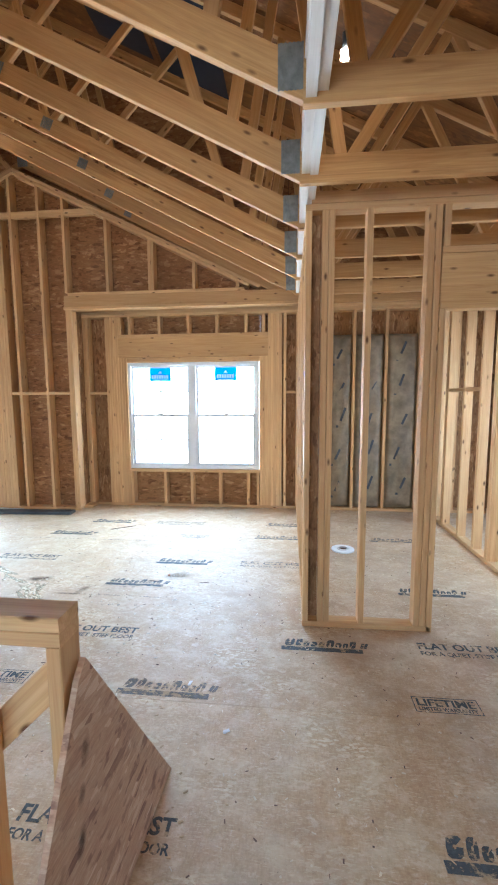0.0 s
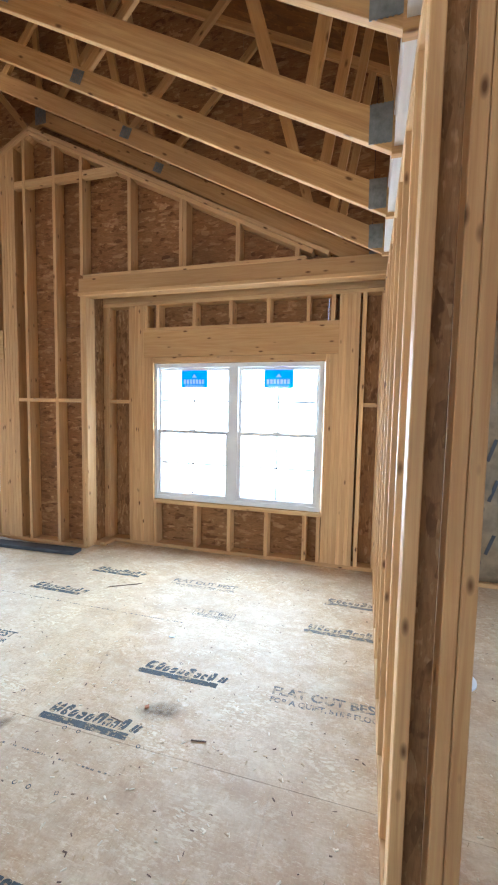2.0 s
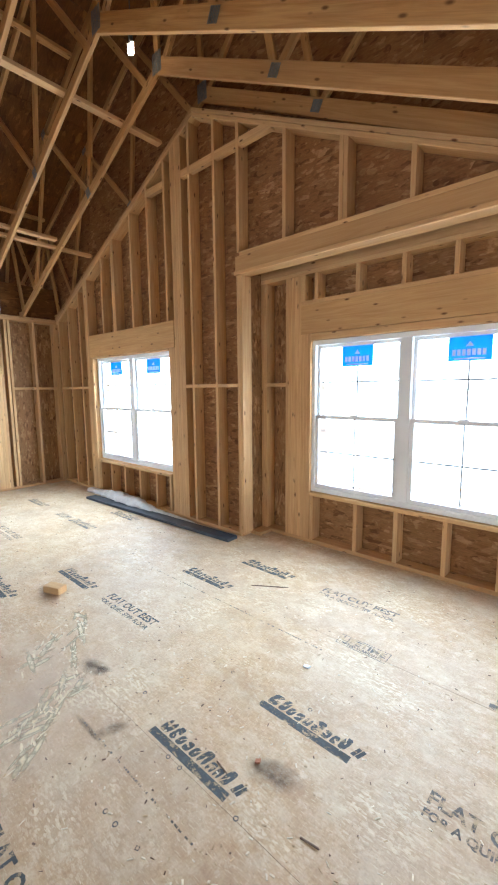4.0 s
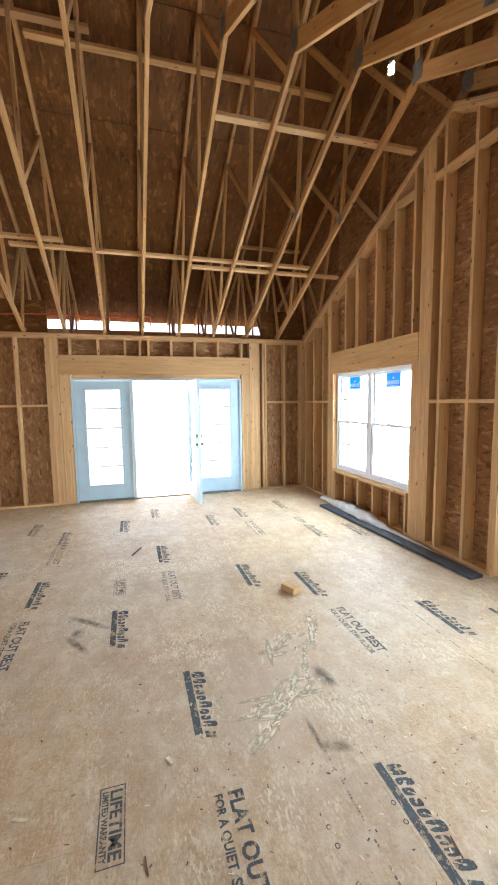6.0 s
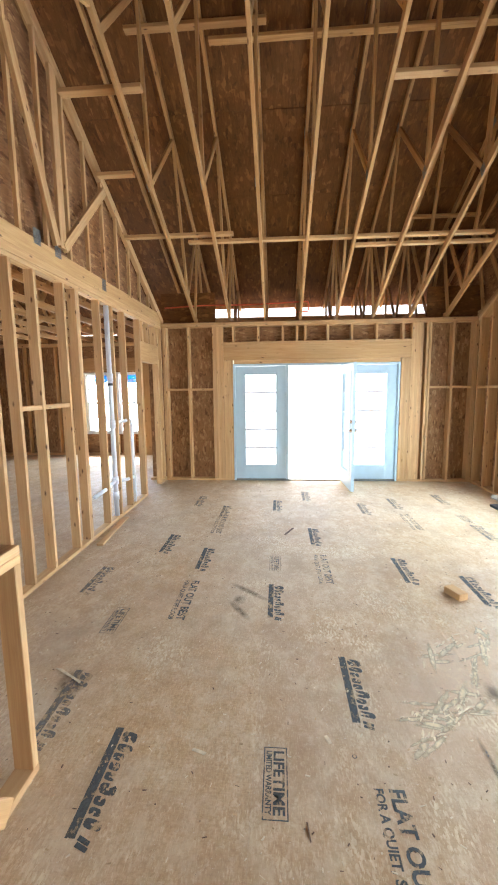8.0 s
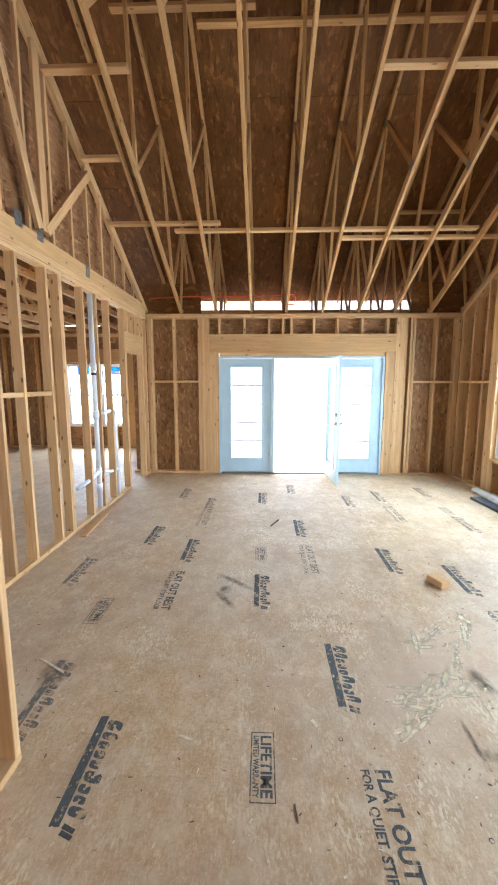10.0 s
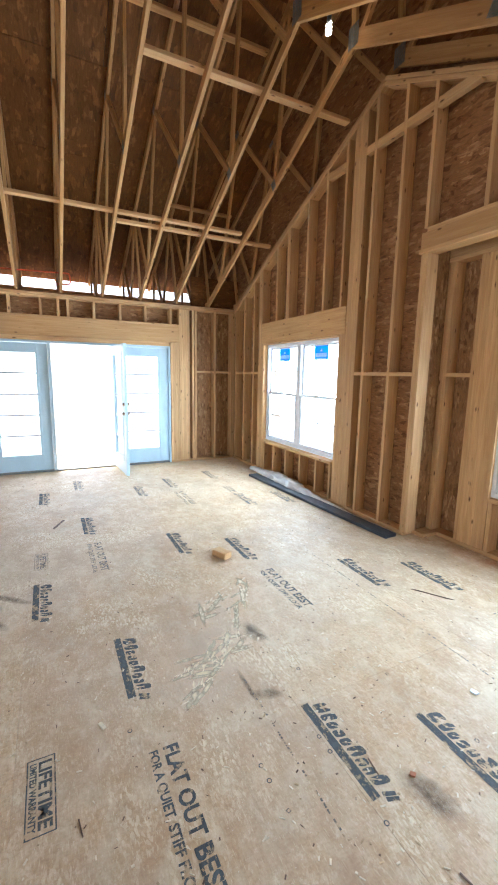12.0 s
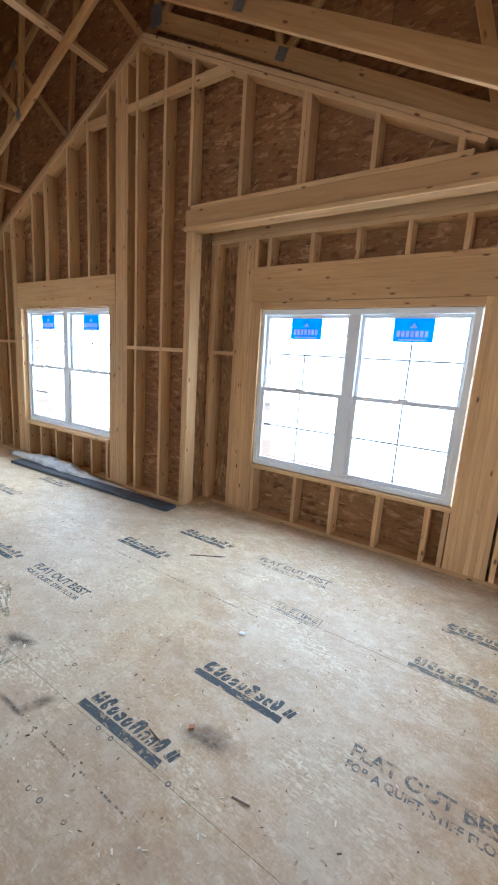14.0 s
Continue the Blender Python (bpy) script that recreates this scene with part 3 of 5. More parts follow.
def n_stud(x, z0=S, z1=None, name="stud", w=S):
    box(name, x - w / 2, x + w / 2, NORTH, yo, z0, (vault(x) - 0.055) if z1 is None else z1, wn_, chamfer=0.003 if name == "stud" else 0.0024)


box("bottom_plate", xo, -2.2, NORTH, yo, 0, S, wn_)
for x in (-6.40, -6.03, -5.66):
    n_stud(x)
for k in range(3):
    n_stud(-5.46 + 0.0381 * k, name="king_stud")
    n_stud(-5.345 + 0.0381 * (k % 2), S, 2.09, "jack_stud") if k < 2 else None
for k in range(5):
    n_stud(-3.254 + 0.0381 * k, name="king_stud")
for k in range(3):
    n_stud(-3.371 + 0.0383 * k, S, 2.09, "jack_stud")
n_stud(-2.95)
n_stud(-2.56)
n_stud(-2.226, S, 2.72, "post")
n_stud(-2.1875, S, 2.72, "post")
n_stud(-2.22, 2.945)
box("header", -5.365, -3.285, NORTH, NORTH + 0.12, 2.092, 2.41, wn_, LVL_WOOD)
for x in (-4.92, -4.62, -4.58, -4.14, -3.75, -3.40):
    n_stud(x, 2.41)
box("sill_plate", -5.30, -3.43, NORTH, yo, 0.485, 0.485 + S, wn_)
for x in (-5.27, -5.22, -4.90, -4.53, -4.14, -3.75, -3.45):
    n_stud(x, S, 0.484, "cripple")
for xa, xb in ((-6.38, -6.05), (-6.01, -5.68), (-5.64, -5.48), (-3.08, -2.97), (-2.93, -2.58), (-2.54, -2.247)):
    box("noggin", xa, xb, NORTH + 0.002, NORTH + 0.10, NOG, NOG + S, wn_)
for xa, xb in ((-3.73, -3.42), (-3.08, -2.97), (-2.93, -2.58), (-2.54, -2.24), (-2.20, -1.80)):
    box("noggin", xa, xb, NORTH + 0.002, NORTH + 0.06, 3.91, 3.99, wn_)
rb = -0.028
for i in (0, 1):
    o = rb + 0.046 * (i - 0.5)
    beam("rake_plate", (-6.56, (NORTH + yo) / 2, vault(-6.56) + o), (PEAK_X, (NORTH + yo) / 2, vault(PEAK_X) + o), 0.142, S, wn_)
    beam("rake_plate", (0.20 + 0.14 * i, (NORTH + yo) / 2, vault(0.20 + 0.14 * i) + o), (PEAK_X, (NORTH + yo) / 2, vault(PEAK_X) + o), 0.142, S, wn_)
box("bay_beam", -2.255, 0.86, NORTH - 0.003, NORTH + 0.085, 2.722, 2.905, wn_, LVL_WOOD, "knotty built-up pine beam over the window bay")
box("bay_beam", -2.255, 0.86, NORTH + 0.09, yo, 2.726, 2.90, wn_, LVL_WOOD)
box("top_plate", -2.2, 0.14, NORTH, yo, 2.906, 2.906 + S, wn_)
for x in (-1.65, -1.08, -1.04, -0.50, 0.06):
    n_stud(x, 2.906 + S)
for xa, xb in ((xo - 0.014, -5.50), (-5.497, -5.31), (-3.40, -2.20)):
    xz_panel("sheathing", [(xa, -0.1), (xb, -0.1), (xb, 2.438), (xa, 2.438)], yo + 0.002, yo + 0.014, OSB_ACROSS, wn_)
xz_panel("sheathing", [(-5.308, -0.1), (-3.403, -0.1), (-3.403, 0.52), (-5.308, 0.52)], yo + 0.002, yo + 0.014, OSB_ACROSS, wn_)
xz_panel("sheathing", [(-5.308, 2.07), (-3.403, 2.07), (-3.403, 2.438), (-5.308, 2.438)], yo + 0.002, yo + 0.014, OSB_ACROSS, wn_)
cuts = [-8.55, -7.6, -6.62, -5.4, -4.18, -2.96, -1.74, -0.52, 0.70, 1.92, 3.6]
for xa, xb in zip(cuts, cuts[1:]):
    z0 = 2.441 if xa > -6.7 else 2.6
    if xa >= -2.97:
        z0 = 2.82
    top = [(xa + 0.002, roof(xa) - 0.01), (xb - 0.002, roof(xb) - 0.01)]
    if xa < PEAK_X < xb:
        top.insert(1, (PEAK_X, RIDGE_Z - 0.01))
    xz_panel("sheathing", [(xb - 0.002, z0), (xa + 0.002, z0)] + top, yo + 0.002, yo + 0.014, OSB_ACROSS, wn_)
xz_panel("sheathing", [(-2.96, 2.441), (-2.2, 2.441), (-2.2, 2.818), (-2.96, 2.818)], yo + 0.002, yo + 0.014, OSB_ACROSS, wn_)

# added backing that blocks sky light at the sheathing joints
part("house_wrap", prism([(-6.6, 2.42), (-2.27, 2.42), (-2.27, 2.845), (3.55, 2.845), (3.55, roof(3.55) - 0.02), (PEAK_X, RIDGE_Z - 0.02), (-6.6, roof(-6.6) - 0.02)], 1, yo + 0.0165, yo + 0.020), DARK_SHEET, wn_, "dark sheet added behind the boards to stop light")

box("bay_ledge", -2.255, 0.86, NORTH - 0.024, NORTH - 0.004, 2.7225, 2.757, wn_, WOOD, "pale board along the foot of the beam")

# ---- window bay ----
wb = thing("wall_bay", -0.7, BAY, 0, "pine stud window bay with strand board sheathing", "wall", "", "structure")
bo = BAY + 0.14


def b_stud(x, z0=S, z1=2.68, name="stud"):
    box(name, x - S / 2, x + S / 2, BAY, bo, z0, z1, wb, chamfer=0.003 if name == "stud" else 0.0024)


box("bottom_plate", -2.2, 0.86, BAY, bo, 0, S, wb)
box("top_plate", -2.2, 0.86, BAY, bo, 2.682, 2.719, wb)
box("top_plate", -2.2, 0.86, BAY, bo, 2.72, 2.80, wb)
for x in (-2.18, -2.141, 0.66, 0.83):
    b_stud(x)
for k in range(8):
    b_stud(-1.85 + 0.0381 * k, S, 2.68 if k < 5 else 2.12, "king_stud" if k < 5 else "jack_stud")
for k in range(8):
    b_stud(0.335 + 0.0381 * k, S, 2.12 if k < 3 else 2.68, "jack_stud" if k < 3 else "king_stud")
box("header", -1.679, 0.43, BAY, BAY + 0.12, 2.122, 2.40, wb, LVL_WOOD)
box("header_plate", -1.679, 0.43, BAY, bo, 2.401, 2.401 + S, wb)
for x in (-1.655, -1.51, -1.08, -0.67, -0.27, 0.13, 0.37):
    b_stud(x, 2.44, 2.68, "cripple")
box("sill_plate", -1.562, 0.315, BAY, bo, 0.50, 0.50 + S, wb)
for x in (-1.54, -1.05, -0.66, -0.25, 0.15, 0.29):
    b_stud(x, S, 0.499, "cripple")
box("noggin", -2.12, -1.87, BAY + 0.002, BAY + 0.09, NOG, NOG + S, wb)
box("noggin", 0.68, 0.81, BAY + 0.002, BAY + 0.09, NOG, NOG + S, wb)
for xa, xb, za, zb in ((-2.26, -1.625, -0.1, 2.80), (0.315, 0.90, -0.1, 2.80), (-1.622, 0.312, -0.1, 0.50), (-1.622, 0.312, 2.07, 2.80)):
    box("sheathing", xa, xb, bo + 0.002, bo + 0.014, za, zb, wb, OSB, chamfer=0.001)
box("sheathing", -2.222, -2.205, yo + 0.016, bo, -0.1, 2.80, wb, OSB, chamfer=0.001)
box("bay_lid", -2.25, 0.88, yo + 0.016, bo + 0.02, 2.802, 2.815, wb, DARK_BOARD)
box("bottom_plate", -2.2, -2.06, yo - 0.002, BAY - 0.001, 0, S, wb)

box("bay_lid", 0.88, 3.6, yo + 0.016, 6.06, 2.825, 2.837, wb, OSB)

box("head_plate", -1.562, 0.315, BAY + 0.002, bo, 2.056, 2.119, wb)
box("head_plate", WEST - 0.13, WEST - 0.004, 1.55, 4.37, 2.062, 2.125, ww)
box("head_plate", -5.30, -3.41, NORTH + 0.004, yo, 2.071, 2.0905, wn_)

# ---- windows ----


def window_unit(name, x0, x1, y, z0, z1, label):
    """A pair of double-hung vinyl windows in a wall that runs along x; y is the frame's inner face."""
    w = thing(name, (x0 + x1) / 2, y, z0, label, "window", "", "structure")
    d, f = 0.075, 0.045
    box("frame_jamb", x0, x0 + f, y, y + d, z0, z1, w, VINYL)
    box("frame_jamb", x1 - f, x1, y, y + d, z0, z1, w, VINYL)
    box("frame_head", x0 + f, x1 - f, y, y + d, z1 - f, z1, w, VINYL)
    box("window_sill", x0 + f, x1 - f, y - 0.006, y + d, z0, z0 + f, w, VINYL)
    mid = (x0 + x1) / 2
    box("mullion", mid - 0.05, mid + 0.05, y, y + d, z0 + f, z1 - f, w, VINYL)
    zm = (z0 + z1) / 2 + 0.01
    for a, b in ((x0 + f, mid - 0.05), (mid + 0.05, x1 - f)):
        for za, zb, o, s in ((z0 + f, zm + 0.018, 0.012, 0.036), (zm - 0.018, z1 - f, 0.045, 0.030)):
            ya, yb = y + o, y + o + 0.028
            sash = box("sash_rail", a, b, ya, yb, za, za + s, w, VINYL)
            box("sash_rail", a, b, ya, yb, zb - s, zb, w, VINYL)
            box("sash_stile", a, a + s, ya, yb, za + s, zb - s, w, VINYL)
            box("sash_stile", b - s, b, ya, yb, za + s, zb - s, w, VINYL)
            pane = box("pane", a + s, b - s, ya + 0.010, ya + 0.016, za + s, zb - s, w, GLASS, chamfer=0.0005)
            pane.visible_shadow = False
            box("grille", (a + b) / 2 - 0.008, (a + b) / 2 + 0.008, ya + 0.018, ya + 0.024, za + s, zb - s, w, GRILLE)
            box("grille", a + s, b - s, ya + 0.0245, ya + 0.028, (za + zb) / 2 - 0.008, (za + zb) / 2 + 0.008, w, GRILLE)
        lock = box("sash_lock", (a + b) / 2 - 0.04, (a + b) / 2 + 0.04, y + 0.002, y + 0.03, zm + 0.018, zm + 0.032, w, VINYL, "white plastic sash lock")
        lab = box("label", (a + b) / 2 - 0.155, (a + b) / 2 + 0.155, y + 0.048, y + 0.0495, z1 - f - 0.03 - 0.185, z1 - f - 0.03, w, BLUE_LABEL, "blue film label with white marks", chamfer=0.0002)
        c, zt = (a + b) / 2, z1 - f - 0.03
        for xa, xb, za, zb in ((c - 0.125, c + 0.125, zt - 0.145, zt - 0.095), (c - 0.11, c + 0.11, zt - 0.172, zt - 0.162)):
            n = 7 if zb - za > 0.03 else 1
            for i in range(n):
                wd = (xb - xa) / n
                box("print_mark", xa + wd * i, xa + wd * (i + 0.72 if n > 1 else 1), y + 0.0465, y + 0.0475, za, zb, lab, WHITE_PRINT, chamfer=0.0002)
        part("print_mark", prism([(c - 0.03, zt - 0.075), (c + 0.03, zt - 0.075), (c, zt - 0.035)], 1, y + 0.0465, y + 0.0475), WHITE_PRINT, lab)
    return w


window_unit("window_1", -5.266, -3.413, NORTH + 0.06, 0.54, 2.068, "white vinyl twin window with blue film labels")
window_unit("window_2", -1.573, 0.298, BAY + 0.035, 0.545, 2.053, "white vinyl twin window with blue film labels in the bay")

# ---- french door ----
dr = thing("door_1", WEST, 2.95, 0, "pale blue glazed patio door with its middle leaf open", "door", "", "structure")
dx0, dx1 = WEST - 0.125, WEST - 0.012
box("jamb", dx0, dx1, 1.535, 1.57, 0, 2.06, dr, DOOR_PAINT)
box("jamb", dx0, dx1, 4.35, 4.385, 0, 2.06, dr, DOOR_PAINT)
box("head", dx0, dx1, 1.571, 4.349, 2.025, 2.06, dr, DOOR_PAINT)
box("mullion", dx0, dx1, 2.455, 2.50, 0.026, 2.024, dr, DOOR_PAINT)
box("mullion", dx0, dx1, 3.395, 3.44, 0.026, 2.024, dr, DOOR_PAINT)
box("threshold", dx0 - 0.03, dx1 + 0.01, 1.571, 4.349, 0.001, 0.025, dr, STEEL, "dull metal threshold")


def door_leaf(name, width, lites):
    """A glazed leaf, hinged at its own origin and reaching along x."""
    d = place(new(name), Matrix.Identity(4))
    st, th = 0.155, 0.044
    h0, h1 = 0.03, 2.02
    bot, top = 0.235, 0.13

    def b(n, x0, x1, y0, y1, z0, z1, mat=DOOR_PAINT, label=""):
        return box(n, x0, x1, y0, y1, z0, z1, d, mat, label)
    b("stile", 0, st, -th / 2, th / 2, h0, h1)
    b("stile", width - st, width, -th / 2, th / 2, h0, h1)
    b("rail", st, width - st, -th / 2, th / 2, h0, h0 + bot)
    b("rail", st, width - st, -th / 2, th / 2, h1 - top, h1)
    for x0, x1, z0, z1 in ((st - 0.02, st + 0.018, h0 + bot - 0.02, h1 - top + 0.02), (width - st - 0.018, width - st + 0.02, h0 + bot - 0.02, h1 - top + 0.02)):
        b("glazing_bead", x0, x1, -th / 2 - 0.008, th / 2 + 0.008, z0, z1)
    b("glazing_bead", st + 0.018, width - st - 0.018, -th / 2 - 0.008, th / 2 + 0.008, h0 + bot - 0.02, h0 + bot + 0.018)
    b("glazing_bead", st + 0.018, width - st - 0.018, -th / 2 - 0.008, th / 2 + 0.008, h1 - top - 0.018, h1 - top + 0.02)
    p = b("pane", st + 0.018, width - st - 0.018, -0.006, 0.006, h0 + bot + 0.018, h1 - top - 0.018, GLASS)
    p.visible_shadow = False
    for k in range(1, lites):
        z = h0 + bot + (h1 - top - h0 - bot) * k / lites
        b("grille", st + 0.018, width - st - 0.018, -0.013, -0.008, z - 0.012, z + 0.012, GRILLE)
    return d


for nm, y, ang, hinge in (("fixed_leaf", 1.573, 90, 0), ("fixed_leaf", 3.443, 90, 0)):
    lf = door_leaf(nm, 0.88 if y < 2 else 0.905, 5)
    place(lf, pose(WEST - 0.07, y, 0, 0, 0, ang), dr)
op = door_leaf("open_leaf", 0.885, 5)
place(op, pose(WEST - 0.03, 3.415, 0, 0, 0, 3.5), dr)
for z in (0.98, 1.12):
    bm = bmesh.new()
    bmesh.ops.create_cone(bm, cap_ends=True, segments=16, radius1=0.03, radius2=0.026, depth=0.03, matrix=pose(0.83, 0.036, z, 90))
    bmesh.ops.create_cone(bm, cap_ends=True, segments=16, radius1=0.03, radius2=0.026, depth=0.03, matrix=pose(0.83, -0.036, z, 90))
    if z < 1:
        for sgn in (-1, 1):
            bmesh.ops.create_cube(bm, size=1, matrix=pose(0.785, 0.058 * sgn, z) @ Matrix.Diagonal((0.11, 0.014, 0.02, 1)))
    h = new("door_handle", mesh_of(bm, NICKEL, smooth=False))
    h.parent = op
    tagged(h, "satin metal lever and lock")

# ---- south partition with the gable truss over it ----
sw = thing("wall_south", -4.0, SOUTH, 0, "open pine stud partition with plumbing", "wall", "", "structure")
s0 = SOUTH - 0.089
box("bottom_plate", -5.42, -1.6, s0, SOUTH, 0, S, sw)
box("bottom_plate", -6.46, -6.18, s0, SOUTH, 0, S, sw)
box("top_plate", -6.46, -1.6, s0, SOUTH, 2.66, 2.698, sw)
box("top_plate", -6.46, -1.6, s0, SOUTH, 2.70, 2.769, sw)
for x in (-6.44, -6.24, -6.20, -5.40, -5.36, -4.77, -4.375, -4.016, -3.515, -3.476, -3.24, -2.774, -2.45, -2.2, -1.9, -1.66, -1.62):
    z1 = 2.06 if x in (-6.20, -5.40) else 2.66
    box("stud", x - S / 2, x + S / 2, s0, SOUTH, S, z1, sw)
box("header", -6.22, -5.38, s0 + 0.005, SOUTH - 0.002, 2.062, 2.36, sw, LVL_WOOD)
for x in (-6.1, -5.75, -5.5):
    box("cripple", x - S / 2, x + S / 2, s0, SOUTH, 2.36, 2.66, sw)
for xa, xb in ((-3.22, -2.793), (-2.755, -2.47)):
    box("noggin", xa, xb, s0 + 0.01, SOUTH - 0.01, 1.49, 1.53, sw)

gt = thing("gable_truss", -4.0, STATIONS[0], 2.78, "pine gable truss sheathed with strand board", "truss")
gy = STATIONS[0]


def gable(x):
    """Middle of the gable truss's raked chord."""
    return 4.84 - 0.5447 * abs(x - PEAK_X)


box("bottom_chord", -6.5, 0.74, gy - S / 2, gy + S / 2, 2.772, 2.93, gt, LVL_WOOD)
box("bottom_chord", -6.3, 0.74, gy - S / 2 - 0.045, gy - S / 2 - 0.003, 2.772, 2.95, gt, LVL_WOOD)
beam("rake_chord", (-6.62, gy, gable(-6.62)), (PEAK_X, gy, gable(PEAK_X)), 0.06, 0.11, gt, WOOD)
beam("rake_chord", (0.7, gy, gable(0.7)), (PEAK_X, gy, gable(PEAK_X)), 0.06, 0.11, gt, WOOD)
beam("top_chord", (-9.6, gy, roof(-9.6) - 0.052), (PEAK_X, gy, roof(PEAK_X) - 0.052), S, 0.09, gt, TRUSS_WOOD)
beam("top_chord", (3.85, gy, roof(3.85) - 0.052), (PEAK_X, gy, roof(PEAK_X) - 0.052), S, 0.09, gt, TRUSS_WOOD)
for x in [-5.9 + 0.406 * k for k in range(16)]:
    if gable(x) > 3.15:
        box("web_stud", x - S / 2, x + S / 2, gy - S / 2, gy + S / 2, 2.932, gable(x) - 0.064, gt, WOOD)
beam("brace", (-3.27, gy + 0.045, 2.98), (-4.27, gy + 0.045, 3.92), 0.04, 0.09, gt, WOOD)
beam("brace", (-3.15, gy + 0.045, 2.97), (-2.60, gy + 0.045, 4.36), 0.04, 0.09, gt, WOOD)
box("post", -3.30, -3.19, gy + 0.028, gy + 0.06, 2.97, 4.50, gt, WOOD)
for x, z in ((-4.20, 2.87), (-3.20, 2.94), (-2.87, 2.95), (-2.3, 2.87)):
    nail_plate(x, gy + S / 2 + 0.004, z, 0.10, 0.13, gt)
for xa, xb in ((-6.2, -5.3), (-5.297, -4.08), (-4.077, -2.86), (-2.857, -1.64), (-1.637, -0.42), (-0.417, 0.45)):
    xz_panel("sheathing", [(xb, 2.952), (xa, 2.952), (xa, gable(xa))] + ([(PEAK_X, gable(PEAK_X))] if xa < PEAK_X < xb else []) + [(xb, gable(xb))], gy - 0.085, gy - 0.073, OSB_ACROSS, gt)

# pipes in the partition
dw = thing("drain_pipe", -4.18, SOUTH - 0.045, 0, "white plastic drain and vent pipes in the stud wall", "pipe")
py = SOUTH - 0.045
tube("riser", [(-4.30, py, 0.0), (-4.30, py, 2.655)], 0.030, PVC, dw)
tube("riser", [(-4.96, py, 0.0), (-4.96, py, 1.14), (-4.94, py, 1.21), (-4.87, py, 1.235), (-4.3, py, 1.22)], 0.024, PVC, dw)
tube("side_pipe", [(-4.3, py, 0.50), (-4.10, py, 0.46), (-3.70, py, 0.44)], 0.022, PVC, dw)
tube("side_pipe", [(-4.3, py, 0.50), (-4.70, py, 0.42), (-4.96, py, 0.40)], 0.024, PVC, dw)
for z in (0.30, 0.50, 1.22, 1.80):
    tube("coupling", [(-4.30, py, z - 0.05), (-4.30, py, z + 0.05)], 0.038, PVC, dw)
tube("joint_ring", [(-4.30, py, 1.70), (-4.30, py, 1.73)], 0.0335, DARK_BOARD, dw, "dark rubber joint ring")
px = thing("water_pipe", WEST - 0.4, 1.4, PLATE + 0.12, "orange-red flexible water pipe over the wall plate", "pipe")
tube("run", [(-6.62, 0.33, 3.05), (-6.62, 1.0, 3.08), (-6.62, 1.91, 3.075), (-6.62, 2.78, 3.105), (-6.62, 2.83, 3.10), (-6.62, 2.84, 3.06), (-6.62, 2.84, 2.97), (-6.62, 2.82, 2.94), (-6.62, 2.66, 2.935)], 0.012, PEX, px)

# ---- bath partition ----
pw = thing("wall_bath", 1.2, 2.9, 0, "open pine stud partition at the bathroom", "wall", "", "structure")
f0, f1 = 2.975, 3.064
box("bottom_plate", 0.825, 1.665, f0, f1, 0, S, pw)
box("top_plate", 0.825, 2.6, f0, f1, 2.69, 2.728, pw)
box("top_plate", 0.86, 2.6, f0, f1, 2.73, 2.80, pw)
for x in (0.845, 0.945, 0.985, 1.215, 1.575, 1.615):
    box("stud", x - S / 2, x + S / 2, f0, f1, S, 2.69, pw)
box("backing", 0.866, 0.924, f1 - 0.014, f1 - 0.002, S, 2.69, pw, OSB)
box("jack_stud", 1.637, 1.675, f0, f1, 0, 2.085, pw)
box("jack_stud", 2.5, 2.54, f0, f1, 0, 2.085, pw)
box("header", 1.64, 2.6, f0, f1, 2.087, 2.41, pw, LVL_WOOD)
box("header_plate", 1.64, 2.6, f0 - 0.002, f1, 2.412, 2.45, pw)
for x in (1.665, 2.05, 2.4):
    box("cripple", x - S / 2, x + S / 2, f0, f1, 2.452, 2.69, pw)

lw = thing("wall_bath_side", 0.8, 4.4, 0, "long open pine stud partition", "wall", "", "structure")
box("bottom_plate", 0.825, 0.915, 3.066, BAY, 0, S, lw)
box("top_plate", 0.825, 0.915, 3.066, BAY, 2.665, 2.702, lw)
for k in range(7):
    y = 3.33 + 0.37 * k
    box("stud", 0.825, 0.915, y - S / 2, y + S / 2, S, 2.665, lw)

be_ = thing("wall_bath_east", 2.6, 4.3, 0, "open pine stud partition beyond the bathroom", "wall", "", "structure")
box("bottom_plate", 2.56, 2.65, 3.066, 5.895, 0, S, be_)
box("top_plate", 2.56, 2.65, 3.066, 5.895, 2.69, 2.769, be_)
for y in (3.1, 3.45, 3.8, 4.16, 4.20, 4.48, 4.86, 5.30, 5.34, 5.62, 5.87):
    box("stud", 2.56, 2.65, y - S / 2, y + S / 2, S, 2.69, be_)
for ya, yb in ((4.88, 5.28), (4.50, 4.84)):
    box("noggin", 2.57, 2.64, ya, yb, NOG, NOG + S, be_)

bk = thing("wall_bath_back", 2.0, 5.8, 0, "stud wall with strand board and insulation", "wall", "", "structure")
k0, k1 = 5.90, 6.04
box("bottom_plate", 0.92, 3.5, k0, k1, 0, S, bk)
box("top_plate", 0.92, 3.5, k0, k1, 2.69, 2.728, bk)
box("top_plate", 0.92, 3.5, k0, k1, 2.73, 2.823, bk)
for x in (0.94, 1.24, 1.575, 1.99, 2.42, 2.46, 2.9, 3.3):
    box("stud", x - S / 2, x + S / 2, k0, k1, S, 2.69, bk)
box("sheathing", 0.90, 3.6, k1 + 0.002, k1 + 0.014, -0.1, 2.82, bk, OSB, chamfer=0.001)


